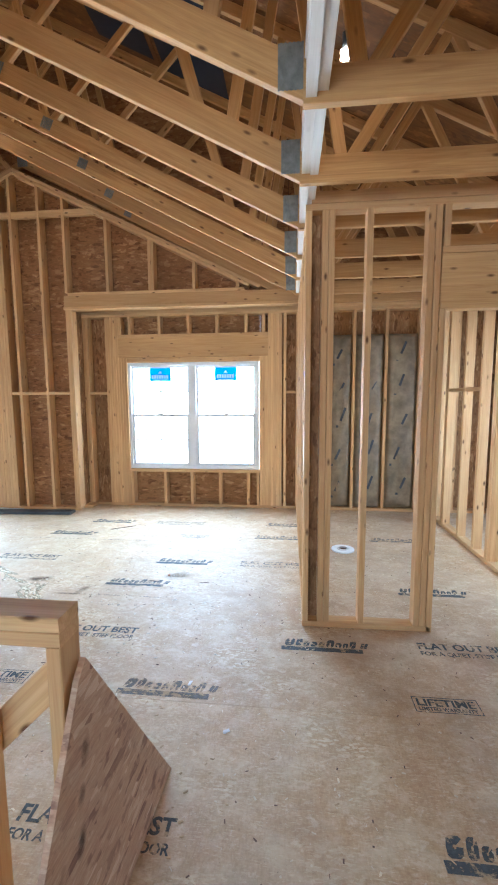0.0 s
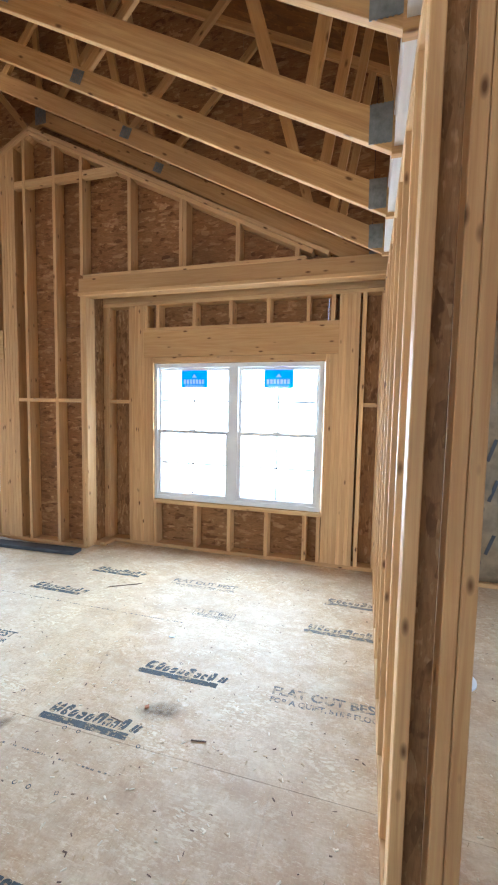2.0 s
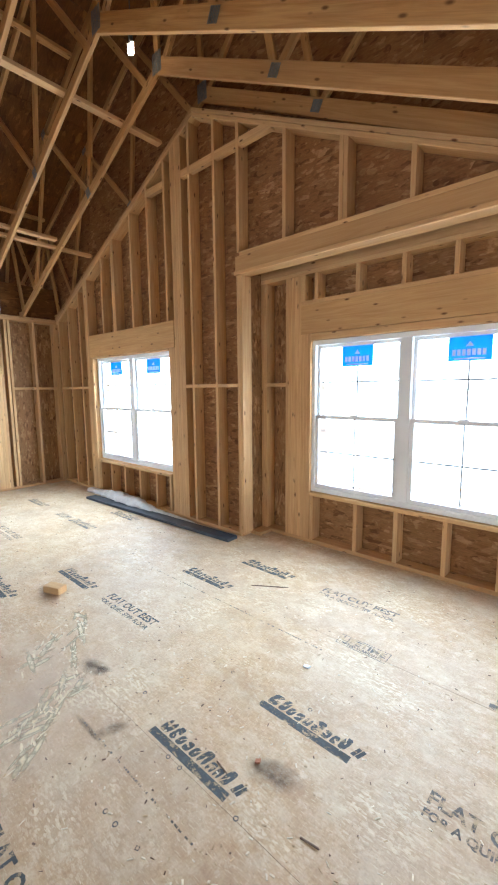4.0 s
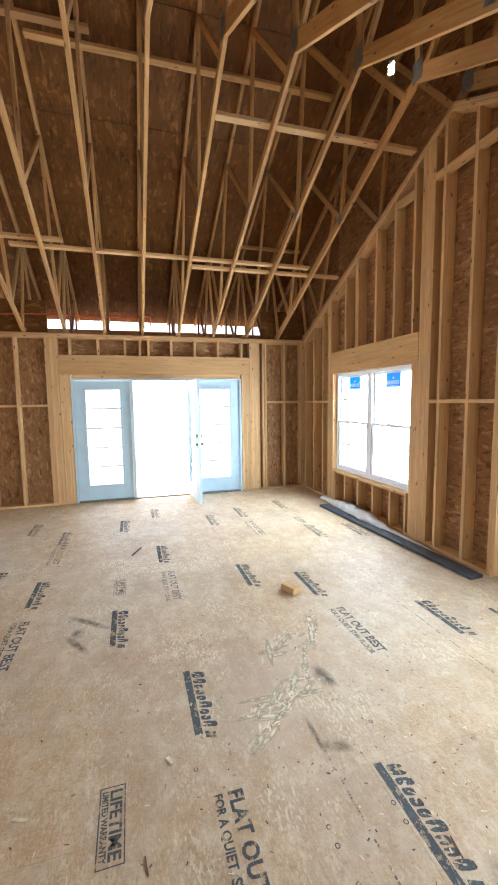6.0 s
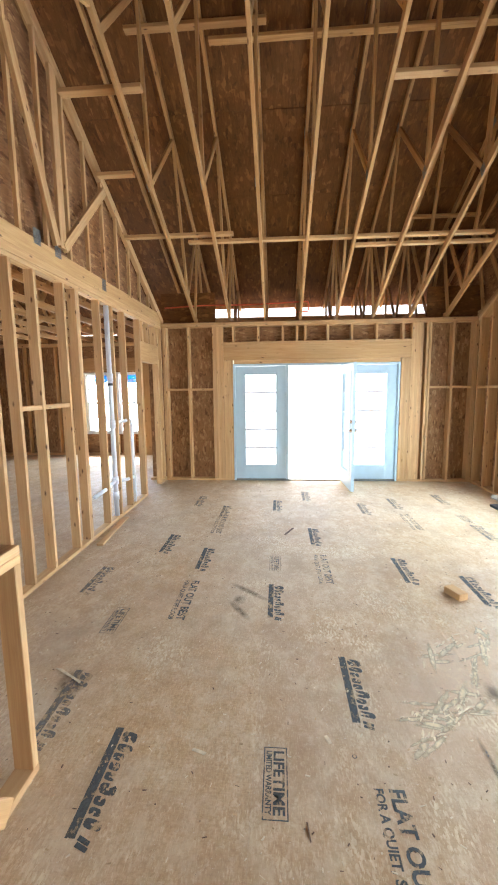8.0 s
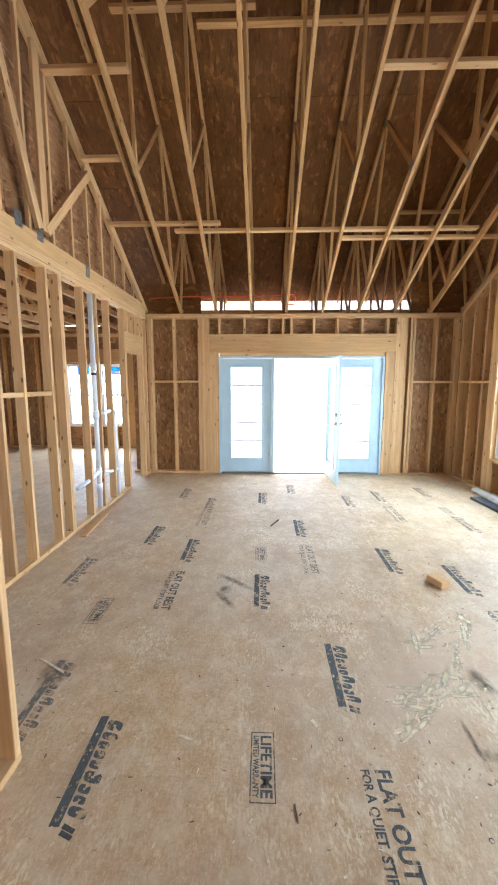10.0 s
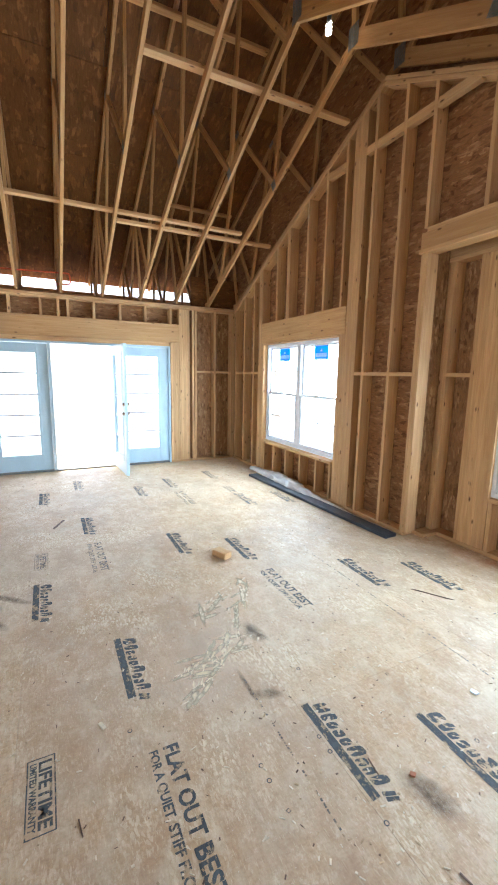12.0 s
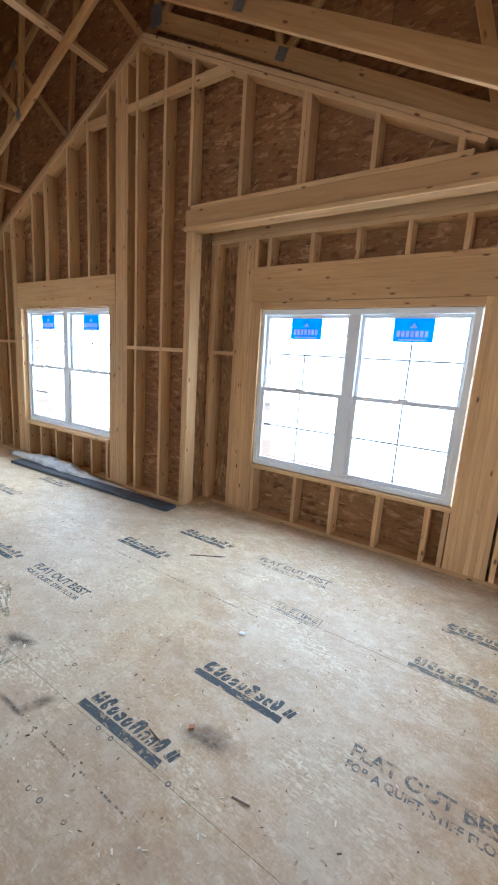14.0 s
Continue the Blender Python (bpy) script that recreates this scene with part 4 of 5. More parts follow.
def batt(x0, x1, z0, z1, y, seed):
    """A faced batt, bulging and creased between its studs."""
    t = thing("insulation_batt", (x0 + x1) / 2, y, z0, "grey faced insulation batt, creased, with printed marks", "insulation", "insulation batts")
    bm = bmesh.new()
    nx, nz = 8, 40
    rnd = random.Random(seed)
    grid = []
    for j in range(nz + 1):
        row = []
        for i in range(nx + 1):
            u, v = i / nx, j / nz
            n = noise.noise((u * 3 + seed, v * 14, seed * 2.3)) * 0.035 + noise.noise((u * 7 + seed, v * 40, 1.0)) * 0.02
            bulge = 0.045 * (1 - (2 * u - 1) ** 4) * (1 - (2 * v - 1) ** 12)
            row.append(bm.verts.new((x0 + (x1 - x0) * u, y - bulge - n * (0 if i in (0, nx) else 1), z0 + (z1 - z0) * v)))
        grid.append(row)
    for j in range(nz):
        for i in range(nx):
            bm.faces.new((grid[j][i], grid[j][i + 1], grid[j + 1][i + 1], grid[j + 1][i]))
    ext = bmesh.ops.extrude_face_region(bm, geom=bm.faces[:])
    for e in ext["geom"]:
        if isinstance(e, bmesh.types.BMVert):
            e.co.y = y + 0.08
    part("facing", bm, FOIL, t, "", None, True)
    for k in range(5):
        z = z0 + 0.25 + k * 0.45 + rnd.uniform(-0.05, 0.05)
        c = x0 + (x1 - x0) * rnd.uniform(0.35, 0.65)
        beam("print_mark", (c - 0.02, y - 0.05, z), (c + 0.04, y - 0.05, z + rnd.uniform(0.1, 0.2)), 0.003, 0.03, t, DARK_BOARD)
        box("print_mark", c - 0.08, c - 0.05, y - 0.05, y - 0.047, z - 0.09, z - 0.06, t, DARK_BOARD)


for i, (a, b) in enumerate(((0.965, 1.215), (1.265, 1.55), (1.60, 1.965), (2.015, 2.395))):
    batt(a, b, 0.045, 2.38, k0 + 0.05, i + 3)

fl_ = thing("closet_flange", 1.28, 4.42, 0, "white plastic toilet flange set in the floor", "plumbing flange")
bm = bmesh.new()
for r0, r1, h in ((0.045, 0.115, 0.012), (0.045, 0.062, 0.022)):
    n = 28
    ring = [[bm.verts.new((1.28 + r * math.cos(2 * math.pi * k / n), 4.42 + r * math.sin(2 * math.pi * k / n), z)) for k in range(n)] for r, z in ((r0, 0.001), (r0, h), (r1, h), (r1, 0.001))]
    for a, b in ((0, 1), (1, 2), (2, 3)):
        for k in range(n):
            bm.faces.new((ring[a][k], ring[a][(k + 1) % n], ring[b][(k + 1) % n], ring[b][k]))
part("ring", bm, PVC, fl_)
tube("plug", [(1.28, 4.42, 0.001), (1.28, 4.42, 0.006)], 0.044, DARK_CHIP, fl_, "dark pipe mouth")

# ---- plain walls that close the house ----
cw = thing("wall_outer", 0, -5.1, 0, "plain strand board outer walls", "wall", "", "structure")


def panels(x0, x1, y0, y1, z0, z1):
    box("panel", x0, x1, y0, y1, z0, z1, cw, OSB, chamfer=0.001)


for xa, xb, za, zb in ((-9.4, -4.1, -0.1, 3.0), (1.1, 3.6, -0.1, 3.0), (-4.1, 1.1, -0.1, 0.45), (-4.1, 1.1, 2.1, 3.0)):
    panels(xa, xb, -5.14, -5.1, za, zb)
xz_panel("panel", [(-9.4, 3.003), (3.6, 3.003), (PEAK_X, RIDGE_Z - 0.02)], -5.14, -5.1, OSB, cw)
for ya, yb, za, zb in ((-5.1, 3.4, -0.1, 2.9), (5.0, 6.05, -0.1, 2.9), (3.4, 5.0, -0.1, 0.45), (3.4, 5.0, 2.15, 2.9)):
    panels(3.56, 3.6, ya, min(yb, 6.05), za, zb)
for ya, yb, za, zb in ((-5.1, -2.55, -0.1, 2.95), (-0.86, 0.2, -0.1, 2.95), (-2.55, -0.86, -0.1, 0.52), (-2.55, -0.86, 2.06, 2.95)):
    panels(-9.36, -9.32, ya, yb, za, zb)
panels(-9.36, xo - 0.02, 0.2, 0.24, -0.1, 2.78)
wi = thing("wall_wing", -9.3, -1.7, 0, "stud wall of the side room with a window", "wall", "", "structure")
for y in (-4.4, -4.0, -3.6, -3.2, -2.8, -2.6, -2.56, -0.86, -0.82, -0.45, -0.1, 0.15):
    box("stud", -9.32, -9.20, y - S / 2, y + S / 2, S, 2.69, wi)
box("bottom_plate", -9.32, -9.20, -5.0, 0.2, 0, S, wi)
box("top_plate", -9.32, -9.20, -5.0, 0.2, 2.69, 2.77, wi)
box("header", -9.32, -9.20, -2.53, -0.88, 2.09, 2.40, wi, LVL_WOOD)
for y in (-2.1, -1.7, -1.3):
    box("cripple", -9.32, -9.20, y - S / 2, y + S / 2, S, 0.50, wi)
box("board", -9.20, -9.188, -1.08, -0.50, 0.02, 2.25, wi, LVL_WOOD, "tall yellow pine board")
w3 = window_unit("window_3", -0.83, 0.83, 0.0, 0.52, 2.06, "white vinyl twin window in the side room")
w3.matrix_basis = pose(-9.30, -1.70, 0.52, 0, 0, 90)

# porch
po = thing("porch", -8.0, 3.0, -0.1, "timber porch beam, posts and deck outside the door", "porch", "", "structure")
box("beam", -8.35, -8.21, 0.25, 6.3, 2.5, 2.768, po, LVL_WOOD)
# unseen panel, added to keep the deck's bounced light off the roof
box("ceiling_panel", -8.20, xo - 0.02, 0.25, 6.3, 2.752, 2.764, po, OSB, chamfer=0.001)
# fascia added to narrow the strip of sky over the wall plate
box("fascia", -8.50, -8.46, 0.25, 6.3, 2.70, 3.17, po, LVL_WOOD)
# boards added to cut off the eave's daylight at both ends
for ya, yb in ((0.26, 1.22), (4.82, 6.0)):
    box("baffle", -6.66, -6.64, ya, yb, 2.772, 3.30, po, SHADED_ROOF_OSB)
for y in (0.4, 6.15):
    box("post", -8.35, -8.21, y - 0.07, y + 0.07, -0.75, 2.5, po)
for k in range(12):
    box("deck_board", -8.4 + 0.146 * k, -8.4 + 0.146 * k + 0.14, 0.25, 6.3, -0.08, -0.045, po, DECK)

# ---- floor ----
fo = thing("floor", -2.9, 0.5, 0, "scuffed tongued subfloor boards with stencilled marks", "floor", "", "structure")
y, r = 5.95 - 1.2192 * 10, 0
rows_y = [(-5.1 + 1.2192 * k) for k in range(10)]
for k, ya in enumerate(rows_y):
    yb = min(ya + 1.2192, 6.1)
    x = -9.35 - (1.2192 if k % 2 else 0)
    while x < 3.56:
        xa, xb = max(x, -9.35), min(x + 2.4384, 3.56)
        x += 2.4384
        if xb - xa > 0.1:
            box("panel", xa + 0.0004, xb - 0.0004, ya + 0.0004, yb - 0.0004, -0.022, 0.0, fo, FLOOR, chamfer=0.0008)
part("joist_deck", prism([(-9.35, -5.1), (3.56, -5.1), (3.56, 6.1), (-9.35, 6.1)], 2, -0.06, -0.0225), DARK_CHIP, fo)


def stencil(text, x, y, size, width, mat, lift=0.0009):
    """Flat lettering along +x, its base line at y."""
    cu = bpy.data.curves.new("letters", "FONT")
    cu.body, cu.size = text, size
    cu.resolution_u = 3
    cu.offset = size * 0.030
    ob = bpy.data.objects.new("letters", cu)
    me = bpy.data.meshes.new_from_object(ob)
    bpy.data.objects.remove(ob)
    xs = [v.co.x for v in me.vertices]
    k = width / (max(xs) - min(xs))
    for v in me.vertices:
        v.co = ((v.co.x - min(xs)) * k, v.co.y, 0)
    me.materials.clear()
    me.materials.append(mat)
    return place(new("stencil", me), pose(x, y, lift), fo)


def slogan(x, y, mat=INK):
    stencil("FLAT OUT BEST", x, y, 0.088, 0.60, mat)
    stencil("FOR A QUIET, STIFF FLOOR", x, y - 0.062, 0.052, 0.60, mat)


def warranty(x, y, mat=INK):
    stencil("LIFETIME", x + 0.02, y + 0.045, 0.066, 0.285, mat)
    stencil("LIMITED WARRANTY", x + 0.02, y + 0.012, 0.034, 0.285, mat)
    bm = bmesh.new()
    for x0, x1, y0, y1 in ((0, 0.325, 0, 0.005), (0, 0.325, 0.1, 0.105), (0, 0.005, 0.005, 0.1), (0.32, 0.325, 0.005, 0.1)):
        bm.faces.new([bm.verts.new((a, b, 0)) for a, b in ((x0, y0), (x1, y0), (x1, y1), (x0, y1))])
    part("stencil", bm, mat, fo, "", pose(x, y, 0.0009))


def maker_mark(seed):
    """The board maker's mark as plain shapes: a bar under a row of slanted blobs."""
    rnd = random.Random(seed)
    bm = bmesh.new()

    def poly(pts):
        bm.faces.new([bm.verts.new((a, b, 0)) for a, b in pts])
    poly(((0, 0), (0.50, 0), (0.50, 0.040), (0, 0.040)))
    x = 0.012
    for w, h in ((0.066, 0.078), (0.045, 0.078), (0.042, 0.052), (0.045, 0.052), (0.042, 0.052), (0.055, 0.078), (0.042, 0.052), (0.036, 0.052), (0.044, 0.078)):
        lean = 0.22
        z0 = 0.046
        n = 10
        ring = []
        for i in range(n):
            t = 2 * math.pi * i / n
            cx, cy = math.copysign(abs(math.cos(t)) ** 0.6, math.cos(t)), math.copysign(abs(math.sin(t)) ** 0.6, math.sin(t))
            yy = z0 + h / 2 + cy * h / 2
            ring.append((x + w / 2 + cx * w / 2 * 0.9 + lean * (yy - z0), yy))
        inner = [(a * 0.20 + (x + w / 2 + lean * h / 2) * 0.80, b * 0.20 + (z0 + h / 2) * 0.80) for a, b in ring]
        ro = [bm.verts.new((a, b, 0)) for a, b in ring]
        ri = [bm.verts.new((a, b, 0)) for a, b in inner]
        gap = rnd.randrange(n)
        for i in range(n):
            if i != gap:
                bm.faces.new((ro[i], ro[(i + 1) % n], ri[(i + 1) % n], ri[i]))
        x += w + 0.004
    for k in range(2):
        x0 = 0.50 + 0.022 * k
        poly(((x0 - 0.014, 0.055), (x0 + 0.004, 0.05), (x0 + 0.022, 0.10), (x0 + 0.006, 0.105)))
    return mesh_of(bm, INK)


MARKS = [maker_mark(i) for i in range(3)]
FAINT = [m.copy() for m in MARKS]
for m in FAINT:
    m.materials[0] = INK_FAINT
for i, (x, y, worn) in enumerate((
        (-1.71, 2.715, 0), (-0.81, 3.47, 0), (-0.53, 3.935, 0), (-3.21, 3.43, 0), (-2.86, 3.92, 0), (-2.03, 4.65, 0), (-1.75, 5.12, 0),
        (-4.02, 2.69, 0), (-4.10, 5.12, 1), (-4.22, 4.62, 1), (0.35, 4.68, 1), (-1.11, 1.545, 0), (-2.62, 2.265, 0), (-3.38, 1.57, 0),
        (-3.75, 1.12, 0), (-1.50, 1.14, 1), (0.69, 2.72, 0), (1.26, 1.575, 0), (-0.18, 2.26, 1), (1.60, 3.50, 0), (-5.2, 2.27, 0), (-5.1, 3.45, 1),
        (-4.9, 1.57, 1), (-5.6, 4.65, 1), (-5.7, 2.7, 1), (-5.4, 1.14, 1), (-2.9, 0.7, 1), (1.6, 4.7, 1), (-5.35, 3.93, 1), (0.45, 5.14, 1))):
    place(new("stencil", (FAINT if worn else MARKS)[i % 3]), pose(x, y - 0.02, 0.0008), fo)
for x, y, worn in ((-0.875, 2.785, 0), (-2.12, 3.965, 0), (-3.25, 2.735, 1), (-0.91, 5.14, 1), (0.28, 3.975, 1), (-2.65, 1.58, 0), (1.54, 2.785, 0),
                   (-0.27, 1.578, 0), (-4.6, 3.95, 1), (-4.4, 1.60, 1)):
    slogan(x, y, INK_FAINT if worn else INK)
for x, y, worn in ((-1.045, 2.26, 0), (-0.50, 4.63, 1), (-2.19, 1.09, 0), (1.37, 2.26, 0), (-3.2, 2.24, 1), (-4.6, 4.6, 1)):
    warranty(x, y, INK_FAINT if worn else INK)

# ---- knee wall and its brace ----
kw = thing("knee_wall", -0.4, 1.25, 0, "short pine stud half wall with doubled top plates", "half wall")
h0, h1 = 1.182, 1.271
K0, K1 = -0.87, 0.196
box("bottom_plate", K0, K1, h0, h1, 0, S, kw)
box("top_plate", K0, K1, h0, h1, 0.964, 1.001, kw)
box("top_plate", K0, K1, h0, h1, 1.002, 1.04, kw)
for x in (K0 + S / 2, -0.46, -0.06, K1 - S / 2):
    box("stud", x - S / 2, x + S / 2, h0, h1, S, 0.964, kw)
beam("diagonal", (0.16, h1 + 0.021, 0.86), (-0.62, h1 + 0.021, 0.08), S, 0.09, kw, WOOD)
sc = thing("strand_board_offcut", 0.2, 1.2, 0, "triangular strand board offcut against the half wall", "board offcut")


def lean_x(y, z):
    return 0.203 + 0.043 * (y - 1.24) + 0.002 * z


bm = bmesh.new()
pts = [(1.84, 0.001), (0.81, 0.001), (1.215, 0.86), (1.25, 0.90)]
fa = [bm.verts.new((lean_x(y, z) + 0.016, y, z)) for y, z in pts]
fb = [bm.verts.new((lean_x(y, z), y, z)) for y, z in pts]
bm.faces.new(fa)
bm.faces.new(fb[::-1])
for i in range(4):
    j = (i + 1) % 4
    bm.faces.new((fa[i], fb[i], fb[j], fa[j]))
bmesh.ops.transform(bm, matrix=pose(-0.21, -1.3, -0.4), verts=bm.verts)
bmesh.ops.transform(bm, matrix=Matrix(((0, 1, 0, 0), (0, 0, 1, 0), (1, 0, 0, 0), (0, 0, 0, 1))), verts=bm.verts)
part("board", bm, SCRAP_OSB, sc, "", Matrix(((0, 0, 1, 0.21), (1, 0, 0, 1.3), (0, 1, 0, 0.4), (0, 0, 0, 1))))

for y, z, ry, rz in ((1.225, 0.66, 0.028, 0.05), (1.20, 0.56, 0.022, 0.035), (1.19, 0.44, 0.026, 0.05), (1.12, 0.27, 0.022, 0.06), (1.16, 0.17, 0.035, 0.10), (1.10, 0.10, 0.02, 0.06)):
    bm = bmesh.new()
    bm.faces.new([bm.verts.new((ry * math.cos(math.pi * k / 8), rz * math.sin(math.pi * k / 8), 0)) for k in range(16)])
    part("stain", bm, SMUDGE, sc, "dark weathered blotch", Matrix(((0, 0, 1, lean_x(y, z) + 0.0172), (1, 0, 0, y), (0, 1, 0, z), (0, 0, 0, 1))) @ pose(0, 0, 0, 0, 0, -12))

# ---- loose things on the floor ----
cb = thing("charcoal_board", -3.6, 5.33, 0, "long dark grey trim board lying on the floor", "board")
beam("board", (-5.0, 5.30, 0.018), (-2.2, 5.445, 0.018), 0.15, 0.034, cb, DARK_BOARD, side=(0, 1, 0))
fr = thing("plastic_film_roll", -4.1, 5.5, 0, "crumpled white plastic film bundle on the floor", "plastic film")
bm = bmesh.new()
nL, nC = 60, 12
rings = []
for i in range(nL + 1):
    u = i / nL
    c = Vector((-5.42 + 2.72 * u, 5.50 + 0.02 * math.sin(u * 9), 0.0))
    rad = (0.03 + 0.05 * math.sin(math.pi * min(1, u * 1.25)) ** 2 + 0.02 * noise.noise((u * 11, 0, 3))) * (1 - 0.75 * u ** 3) + 0.006
    ring = []
    for k in range(nC):
        t = 2 * math.pi * k / nC
        q = rad * (1 + 0.35 * noise.noise((u * 30, math.cos(t) * 1.5, math.sin(t) * 1.5)))
        ring.append(bm.verts.new((c.x, c.y - 0.01 + 1.35 * q * math.cos(t), max(0.002, 0.7 * rad + 0.9 * q * math.sin(t)))))
    rings.append(ring)
for a, b in zip(rings, rings[1:]):
    for k in range(nC):
        bm.faces.new((a[k], a[(k + 1) % nC], b[(k + 1) % nC], b[k]))
bm.faces.new(rings[0])
bm.faces.new(rings[-1])
part("film", bm, PLASTIC_FILM, fr)
tube("strap", [(-4.35, 5.53, 0.045), (-4.1, 5.55, 0.05), (-3.8, 5.55, 0.04)], 0.012, YELLOW, fr, "yellow-green strap")
bl = thing("wood_block", -2.5, 3.72, 0, "small pale pine block on the floor", "wood block")
beam("block", (-2.57, 3.70, 0.03), (-2.43, 3.76, 0.03), 0.085, 0.055, bl)
pk = thing("pine_plank", -3.6, 0.42, 0, "short pine plank lying by the partition", "plank")
beam("plank", (-4.3, 0.36, 0.011), (-3.38, 0.42, 0.011), 0.07, 0.02, pk)

sd = thing("sawdust", -1.6, 3.35, 0, "pale trodden sawdust streaks on the floor", "sawdust", "", "stuff")
rnd = random.Random(5)
bm = bmesh.new()
TRAILS = (((-2.06, 3.72), (-1.80, 3.61), (-1.53, 3.42), (-1.30, 3.24), (-1.12, 3.00)), ((-2.00, 3.58), (-1.81, 3.38), (-1.73, 3.25)), ((-1.45, 3.42), (-1.30, 3.14), (-1.26, 2.99)))
for k in range(130):
    trail = TRAILS[0] if k < 80 else TRAILS[1 + k % 2]
    u = rnd.random() * (len(trail) - 1)
    i = min(int(u), len(trail) - 2)
    (xa, ya), (xb, yb) = trail[i], trail[i + 1]
    spread = 0.012 + 0.035 * abs(noise.noise((u * 2.3, k % 3, 4))) + (0.05 if rnd.random() < 0.16 else 0)
    cx = xa + (xb - xa) * (u - i) + rnd.gauss(0, spread) + 0.03 * noise.noise((u * 4, 2, 0))
    cy = ya + (yb - ya) * (u - i) + rnd.gauss(0, spread) + 0.03 * noise.noise((u * 4, 7, 0))
    a0, L, W = rnd.gauss(-0.65, 0.5), rnd.uniform(0.005, 0.032), rnd.uniform(0.002, 0.008)
    n = 9
    vs = []
    for i in range(n):
        t = 2 * math.pi * i / n
        rr = rnd.uniform(0.6, 1.2)
        x, y = L * rr * math.cos(t), W * rr * math.sin(t)
        vs.append(bm.verts.new((cx + x * math.cos(a0) - y * math.sin(a0), cy + x * math.sin(a0) + y * math.cos(a0), 0.0006)))
    top = bm.verts.new((cx, cy, 0.003 + rnd.uniform(0, 0.002)))
    for i in range(n):
        bm.faces.new((vs[i], vs[(i + 1) % n], top))
part("streaks", bm, DUST, sd)
for i in range(44):
    trail = TRAILS[0] if i < 26 else TRAILS[1 + i % 2]
    u = rnd.random() * (len(trail) - 1)
    k = min(int(u), len(trail) - 2)
    (xa, ya), (xb, yb) = trail[k], trail[k + 1]
    a0 = math.atan2(yb - ya, xb - xa) + rnd.gauss(0, 0.45)
    far, wide = rnd.uniform(0.05, 0.18), rnd.uniform(0.008, 0.024)
    bm = bmesh.new()
    bm.faces.new([bm.verts.new((far * rnd.uniform(0.8, 1.1) * math.cos(t), wide * rnd.uniform(0.7, 1.3) * math.sin(t), 0)) for t in [math.pi * q / 9 for q in range(18)]])
    part("film", bm, DUST_FILM, sd, "", pose(xa + (xb - xa) * (u - k) + rnd.gauss(0, 0.035), ya + (yb - ya) * (u - k) + rnd.gauss(0, 0.035), 0.0004 + 0.000012 * i, 0, 0, math.degrees(a0)))


def debris(name, count, mat, size, seed, label):
    d = thing(name, -1.5, 2.8, 0, label, "debris", "", "stuff")
    rnd = random.Random(seed)
    bm = bmesh.new()
    for _ in range(count):
        x, y = (rnd.uniform(-6.2, 2.4), rnd.uniform(0.4, 5.6)) if rnd.random() < 0.93 else (rnd.gauss(-0.4, 0.7), rnd.gauss(3.3, 0.5))
        L, W, H = rnd.uniform(0.4, 1.5) * size, rnd.uniform(0.15, 0.5) * size, rnd.uniform(0.08, 0.25) * size
        m = pose(x, y, H * 0.45, rnd.uniform(-8, 8), rnd.uniform(-10, 10), rnd.uniform(0, 360)) @ Matrix.Diagonal((L, W, H, 1))
        bmesh.ops.create_cube(bm, size=1, matrix=m)
    part("bits", bm, mat, d)


debris("wood_chips", 1500, CHIP, 0.014, 11, "small pale wood chips scattered on the floor")
debris("dark_debris", 900, DARK_CHIP, 0.012, 12, "small dark bits scattered on the floor")
debris("pale_flecks", 1500, DUST, 0.015, 13, "pale flecks of paper and wood on the floor")


# ---- marks and single bits on the floor ----


def smudge(x, y, length, width, turn, seed):
    rnd = random.Random(seed)
    bm = bmesh.new()
    n = 18
    ring = []
    for i in range(n):
        t = 2 * math.pi * i / n
        q = rnd.uniform(0.8, 1.1)
        ring.append(bm.verts.new((length * q * math.cos(t), width * q * math.sin(t), 0)))
    bm.faces.new(ring)
    part("stain", bm, SMUDGE, fo, "", pose(x, y, 0.0006, 0, 0, turn))


for i, (x, y, a, b, r) in enumerate(((-0.24, 3.66, 0.15, 0.085, 20), (-0.95, 3.33, 0.11, 0.04, 65), (-1.03, 3.27, 0.14, 0.018, 0), (-1.43, 3.50, 0.13, 0.07, 10),
                                     (-2.49, 2.08, 0.24, 0.04, 50), (-2.2, 2.03, 0.2, 0.04, 35), (-2.36, 2.02, 0.09, 0.06, 0), (-1.38, 1.15, 0.16, 0.1, 10),
                                     (-1.36, 3.53, 0.06, 0.03, 30))):
    smudge(x, y, a, b, r, 70 + i)


def stamp_mark(x, y, r, n):
    """A small printed ring that marks the nailing."""
    bm = bmesh.new()
    rows = [[bm.verts.new((q * math.cos(2 * math.pi * (k + 0.5) / n), q * math.sin(2 * math.pi * (k + 0.5) / n), 0)) for k in range(n)] for q in (r, r * 0.62)]
    for k in range(n):
        bm.faces.new((rows[0][k], rows[0][(k + 1) % n], rows[1][(k + 1) % n], rows[1][k]))
    part("stamp_mark", bm, INK, fo, "", pose(x, y, 0.0007, 0, 0, 20))


for x, y, n in ((-0.62, 3.13, 12), (-0.55, 3.13, 12), (-0.42, 3.14, 4), (-0.55, 3.43, 12), (-1.03, 3.58, 12), (-0.23, 3.44, 12), (-1.02, 2.67, 12), (-0.63, 3.43, 12), (-0.31, 4.06, 12), (-0.79, 4.0, 12)):
    stamp_mark(x, y, 0.011, n)
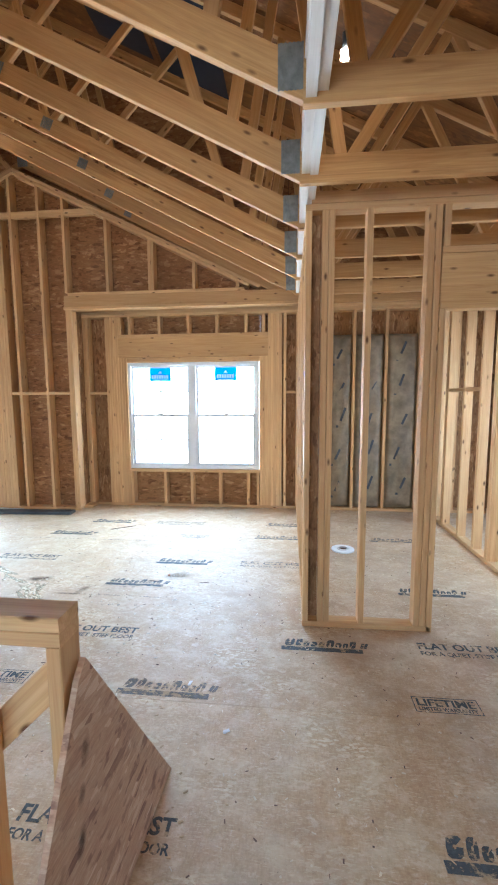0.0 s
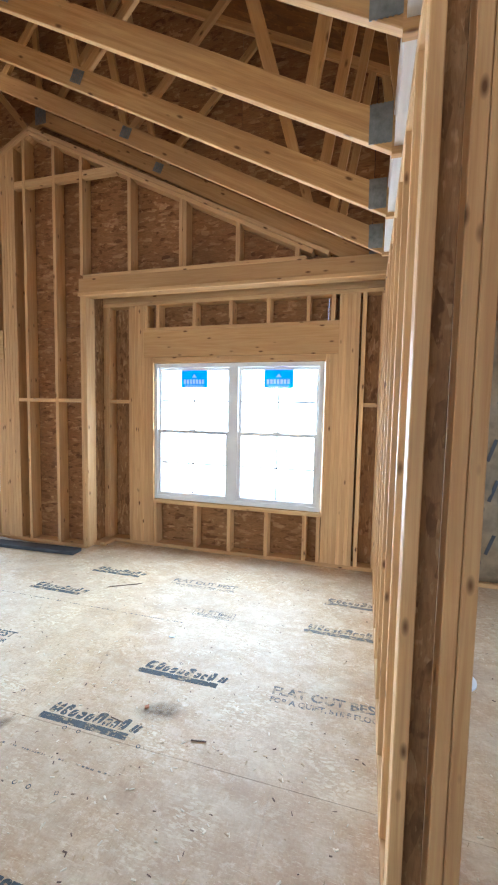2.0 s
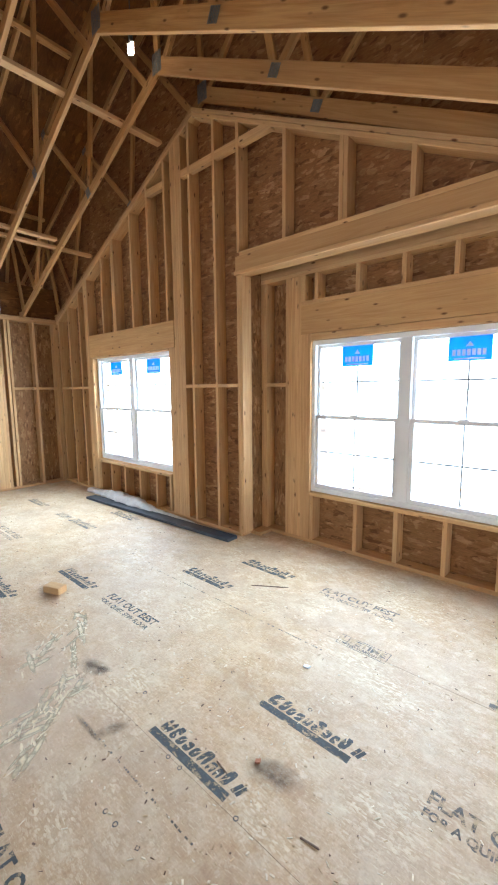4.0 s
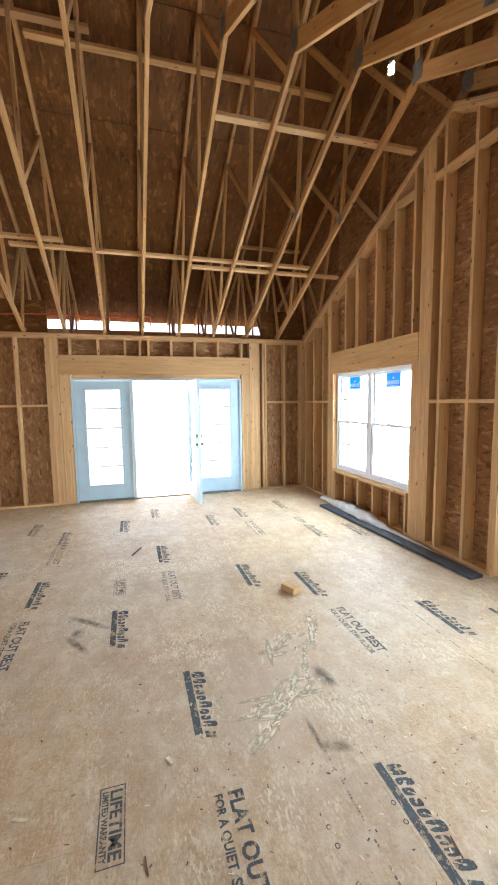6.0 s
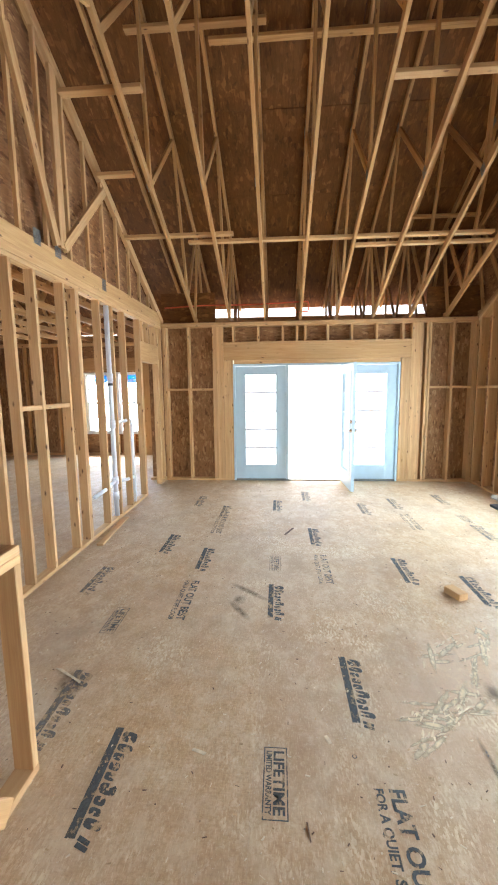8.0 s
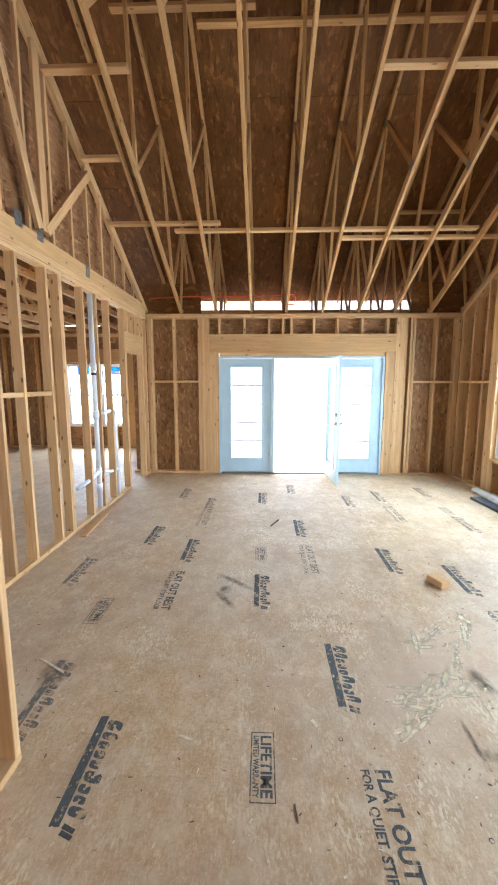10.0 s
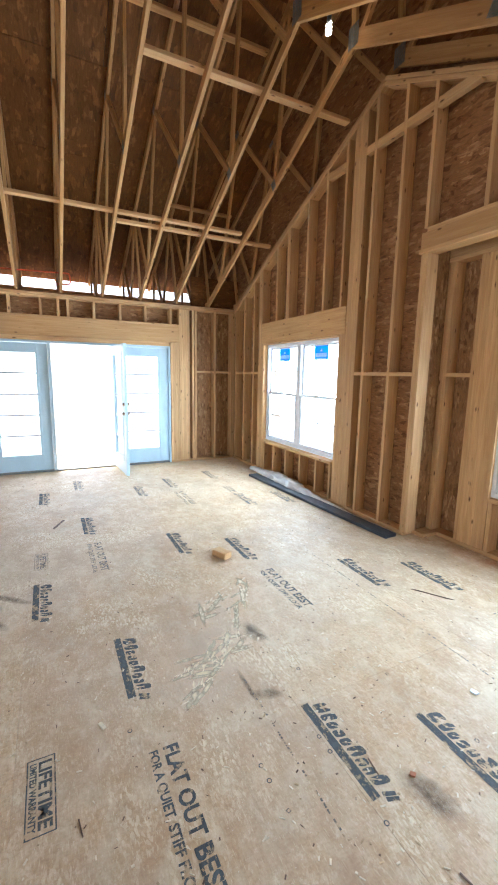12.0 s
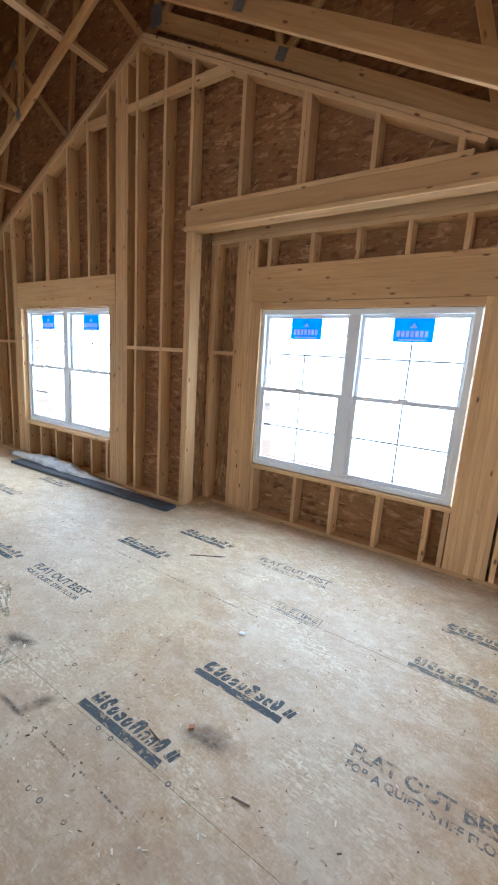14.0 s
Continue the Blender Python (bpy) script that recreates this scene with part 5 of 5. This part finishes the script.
# rows of fine print along two joints, too small to read
for x0, x1, y in ((-1.15, -0.3, 3.275), (-2.3, -0.5, 4.5)):
    rnd = random.Random(int(-100 * x0))
    bm = bmesh.new()
    x = x0
    while x < x1:
        w = rnd.uniform(0.006, 0.02)
        if rnd.random() < 0.7:
            bmesh.ops.create_cube(bm, size=1, matrix=pose(x + w / 2, y, 0.0005) @ Matrix.Diagonal((w, 0.008, 0.0006, 1)))
        x += w + 0.006
    part("fine_print", bm, INK_FAINT, fo)


def scrap(name, x, y, size, turn, mat, label):
    """A torn splinter or flake lying flat."""
    t = thing(name, x, y, 0, label, "debris", "loose scraps")
    bm = bmesh.new()
    bmesh.ops.create_cube(bm, size=1, matrix=Matrix.Diagonal((*size, 1)))
    bmesh.ops.subdivide_edges(bm, edges=bm.edges, cuts=1, use_grid_fill=True)
    for v in bm.verts:
        k = noise.noise(v.co * 60 + Vector((x * 9, y * 9, 0)))
        v.co += Vector((k * size[0] * 0.25, k * size[1] * 0.4, 0))
    part("piece", bm, mat, t, "", pose(x, y, size[2] / 2 + 0.0005, 0, 0, turn))


for nm, x, y, sz, tn, mt, lb_ in (
        ("splinter", -1.27, 4.91, (0.30, 0.008, 0.005), 33, DARK_CHIP, "long dark wood splinter on the floor"),
        ("wood_flake", -0.32, 3.67, (0.022, 0.014, 0.008), 40, RED_CHIP, "small reddish wood flake on the floor"),
        ("paper_scrap", -0.50, 4.31, (0.035, 0.02, 0.008), 15, PLASTIC_FILM, "small white scrap on the floor"),
        ("wood_flake", -1.00, 1.96, (0.06, 0.014, 0.004), 70, DUST, "pale torn wood flake on the floor"),
        ("wood_flake", -1.10, 2.56, (0.04, 0.018, 0.005), 20, DUST, "pale torn wood flake on the floor"),
        ("splinter", -0.69, 2.44, (0.07, 0.005, 0.003), 8, DARK_CHIP, "short dark splinter on the floor"),
        ("splinter", -1.45, 1.10, (0.20, 0.012, 0.006), 60, DUST, "pale thin splinter on the floor"),
        ("splinter", -0.42, 3.55, (0.07, 0.005, 0.003), -10, DARK_CHIP, "short dark splinter on the floor"),
        ("splinter", 0.02, 3.55, (0.07, 0.006, 0.004), 10, DARK_CHIP, "short wood splinter on the floor"),
        ("paper_scrap", 0.45, 2.05, (0.03, 0.015, 0.005), 30, PLASTIC_FILM, "small white scrap on the floor"),
        ("paper_scrap", 0.2, 2.35, (0.035, 0.015, 0.005), 80, PLASTIC_FILM, "small white scrap on the floor"),
        ("splinter", -3.9, 2.45, (0.22, 0.02, 0.008), -25, DARK_CHIP, "short dark splinter on the floor")):
    scrap(nm, x, y, sz, tn, mt, lb_)

# ---- trees outside ----


def tree(x, y, height, seed):
    t = thing("tree", x, y, -0.75, "slender tree with sparse green leaves", "tree", "trees outside")
    rnd = random.Random(seed)
    bend = [(x + rnd.uniform(-0.15, 0.15) * k, y + rnd.uniform(-0.15, 0.15) * k, -0.75 + height * k / 5) for k in range(6)]
    bm = bmesh.new()
    rings = []
    for k, p in enumerate(bend):
        r = 0.08 * (1 - k / 6.5)
        rings.append([bm.verts.new((p[0] + r * math.cos(a), p[1] + r * math.sin(a), p[2])) for a in [math.pi * i / 4 for i in range(8)]])
    for a, b in zip(rings, rings[1:]):
        for i in range(8):
            bm.faces.new((a[i], a[(i + 1) % 8], b[(i + 1) % 8], b[i]))
    part("trunk", bm, BARK, t)
    bm = bmesh.new()
    for _ in range(16):
        k = rnd.uniform(0.35, 1.0)
        base = Vector(bend[min(5, int(k * 5))])
        d = Vector((rnd.uniform(-1, 1), rnd.uniform(-1, 1), rnd.uniform(0.1, 0.9))).normalized()
        tip = base + d * rnd.uniform(0.8, 2.2) * (1.3 - k)
        for _ in range(30):
            c = base.lerp(tip, rnd.uniform(0.4, 1.1)) + Vector((rnd.gauss(0, 0.28), rnd.gauss(0, 0.28), rnd.gauss(0, 0.22)))
            u = Vector((rnd.uniform(-1, 1), rnd.uniform(-1, 1), rnd.uniform(-1, 1))).normalized()
            v = u.orthogonal().normalized()
            q = rnd.uniform(0.05, 0.1)
            bm.faces.new([bm.verts.new(c + a * q * u + b * q * 0.6 * v) for a, b in ((1, 0), (0, 1), (-1, 0), (0, -1))])
    part("crown", bm, LEAF, t)
    return t


for i, (x, y, h) in enumerate(((-33.0, 19.0, 8.0), (-28.0, 22.0, 9.0), (-25.0, 18.5, 7.0), (-14.5, 21.0, 6.0), (-36.0, 26.0, 9.0))):
    tree(x, y, h, 40 + i)
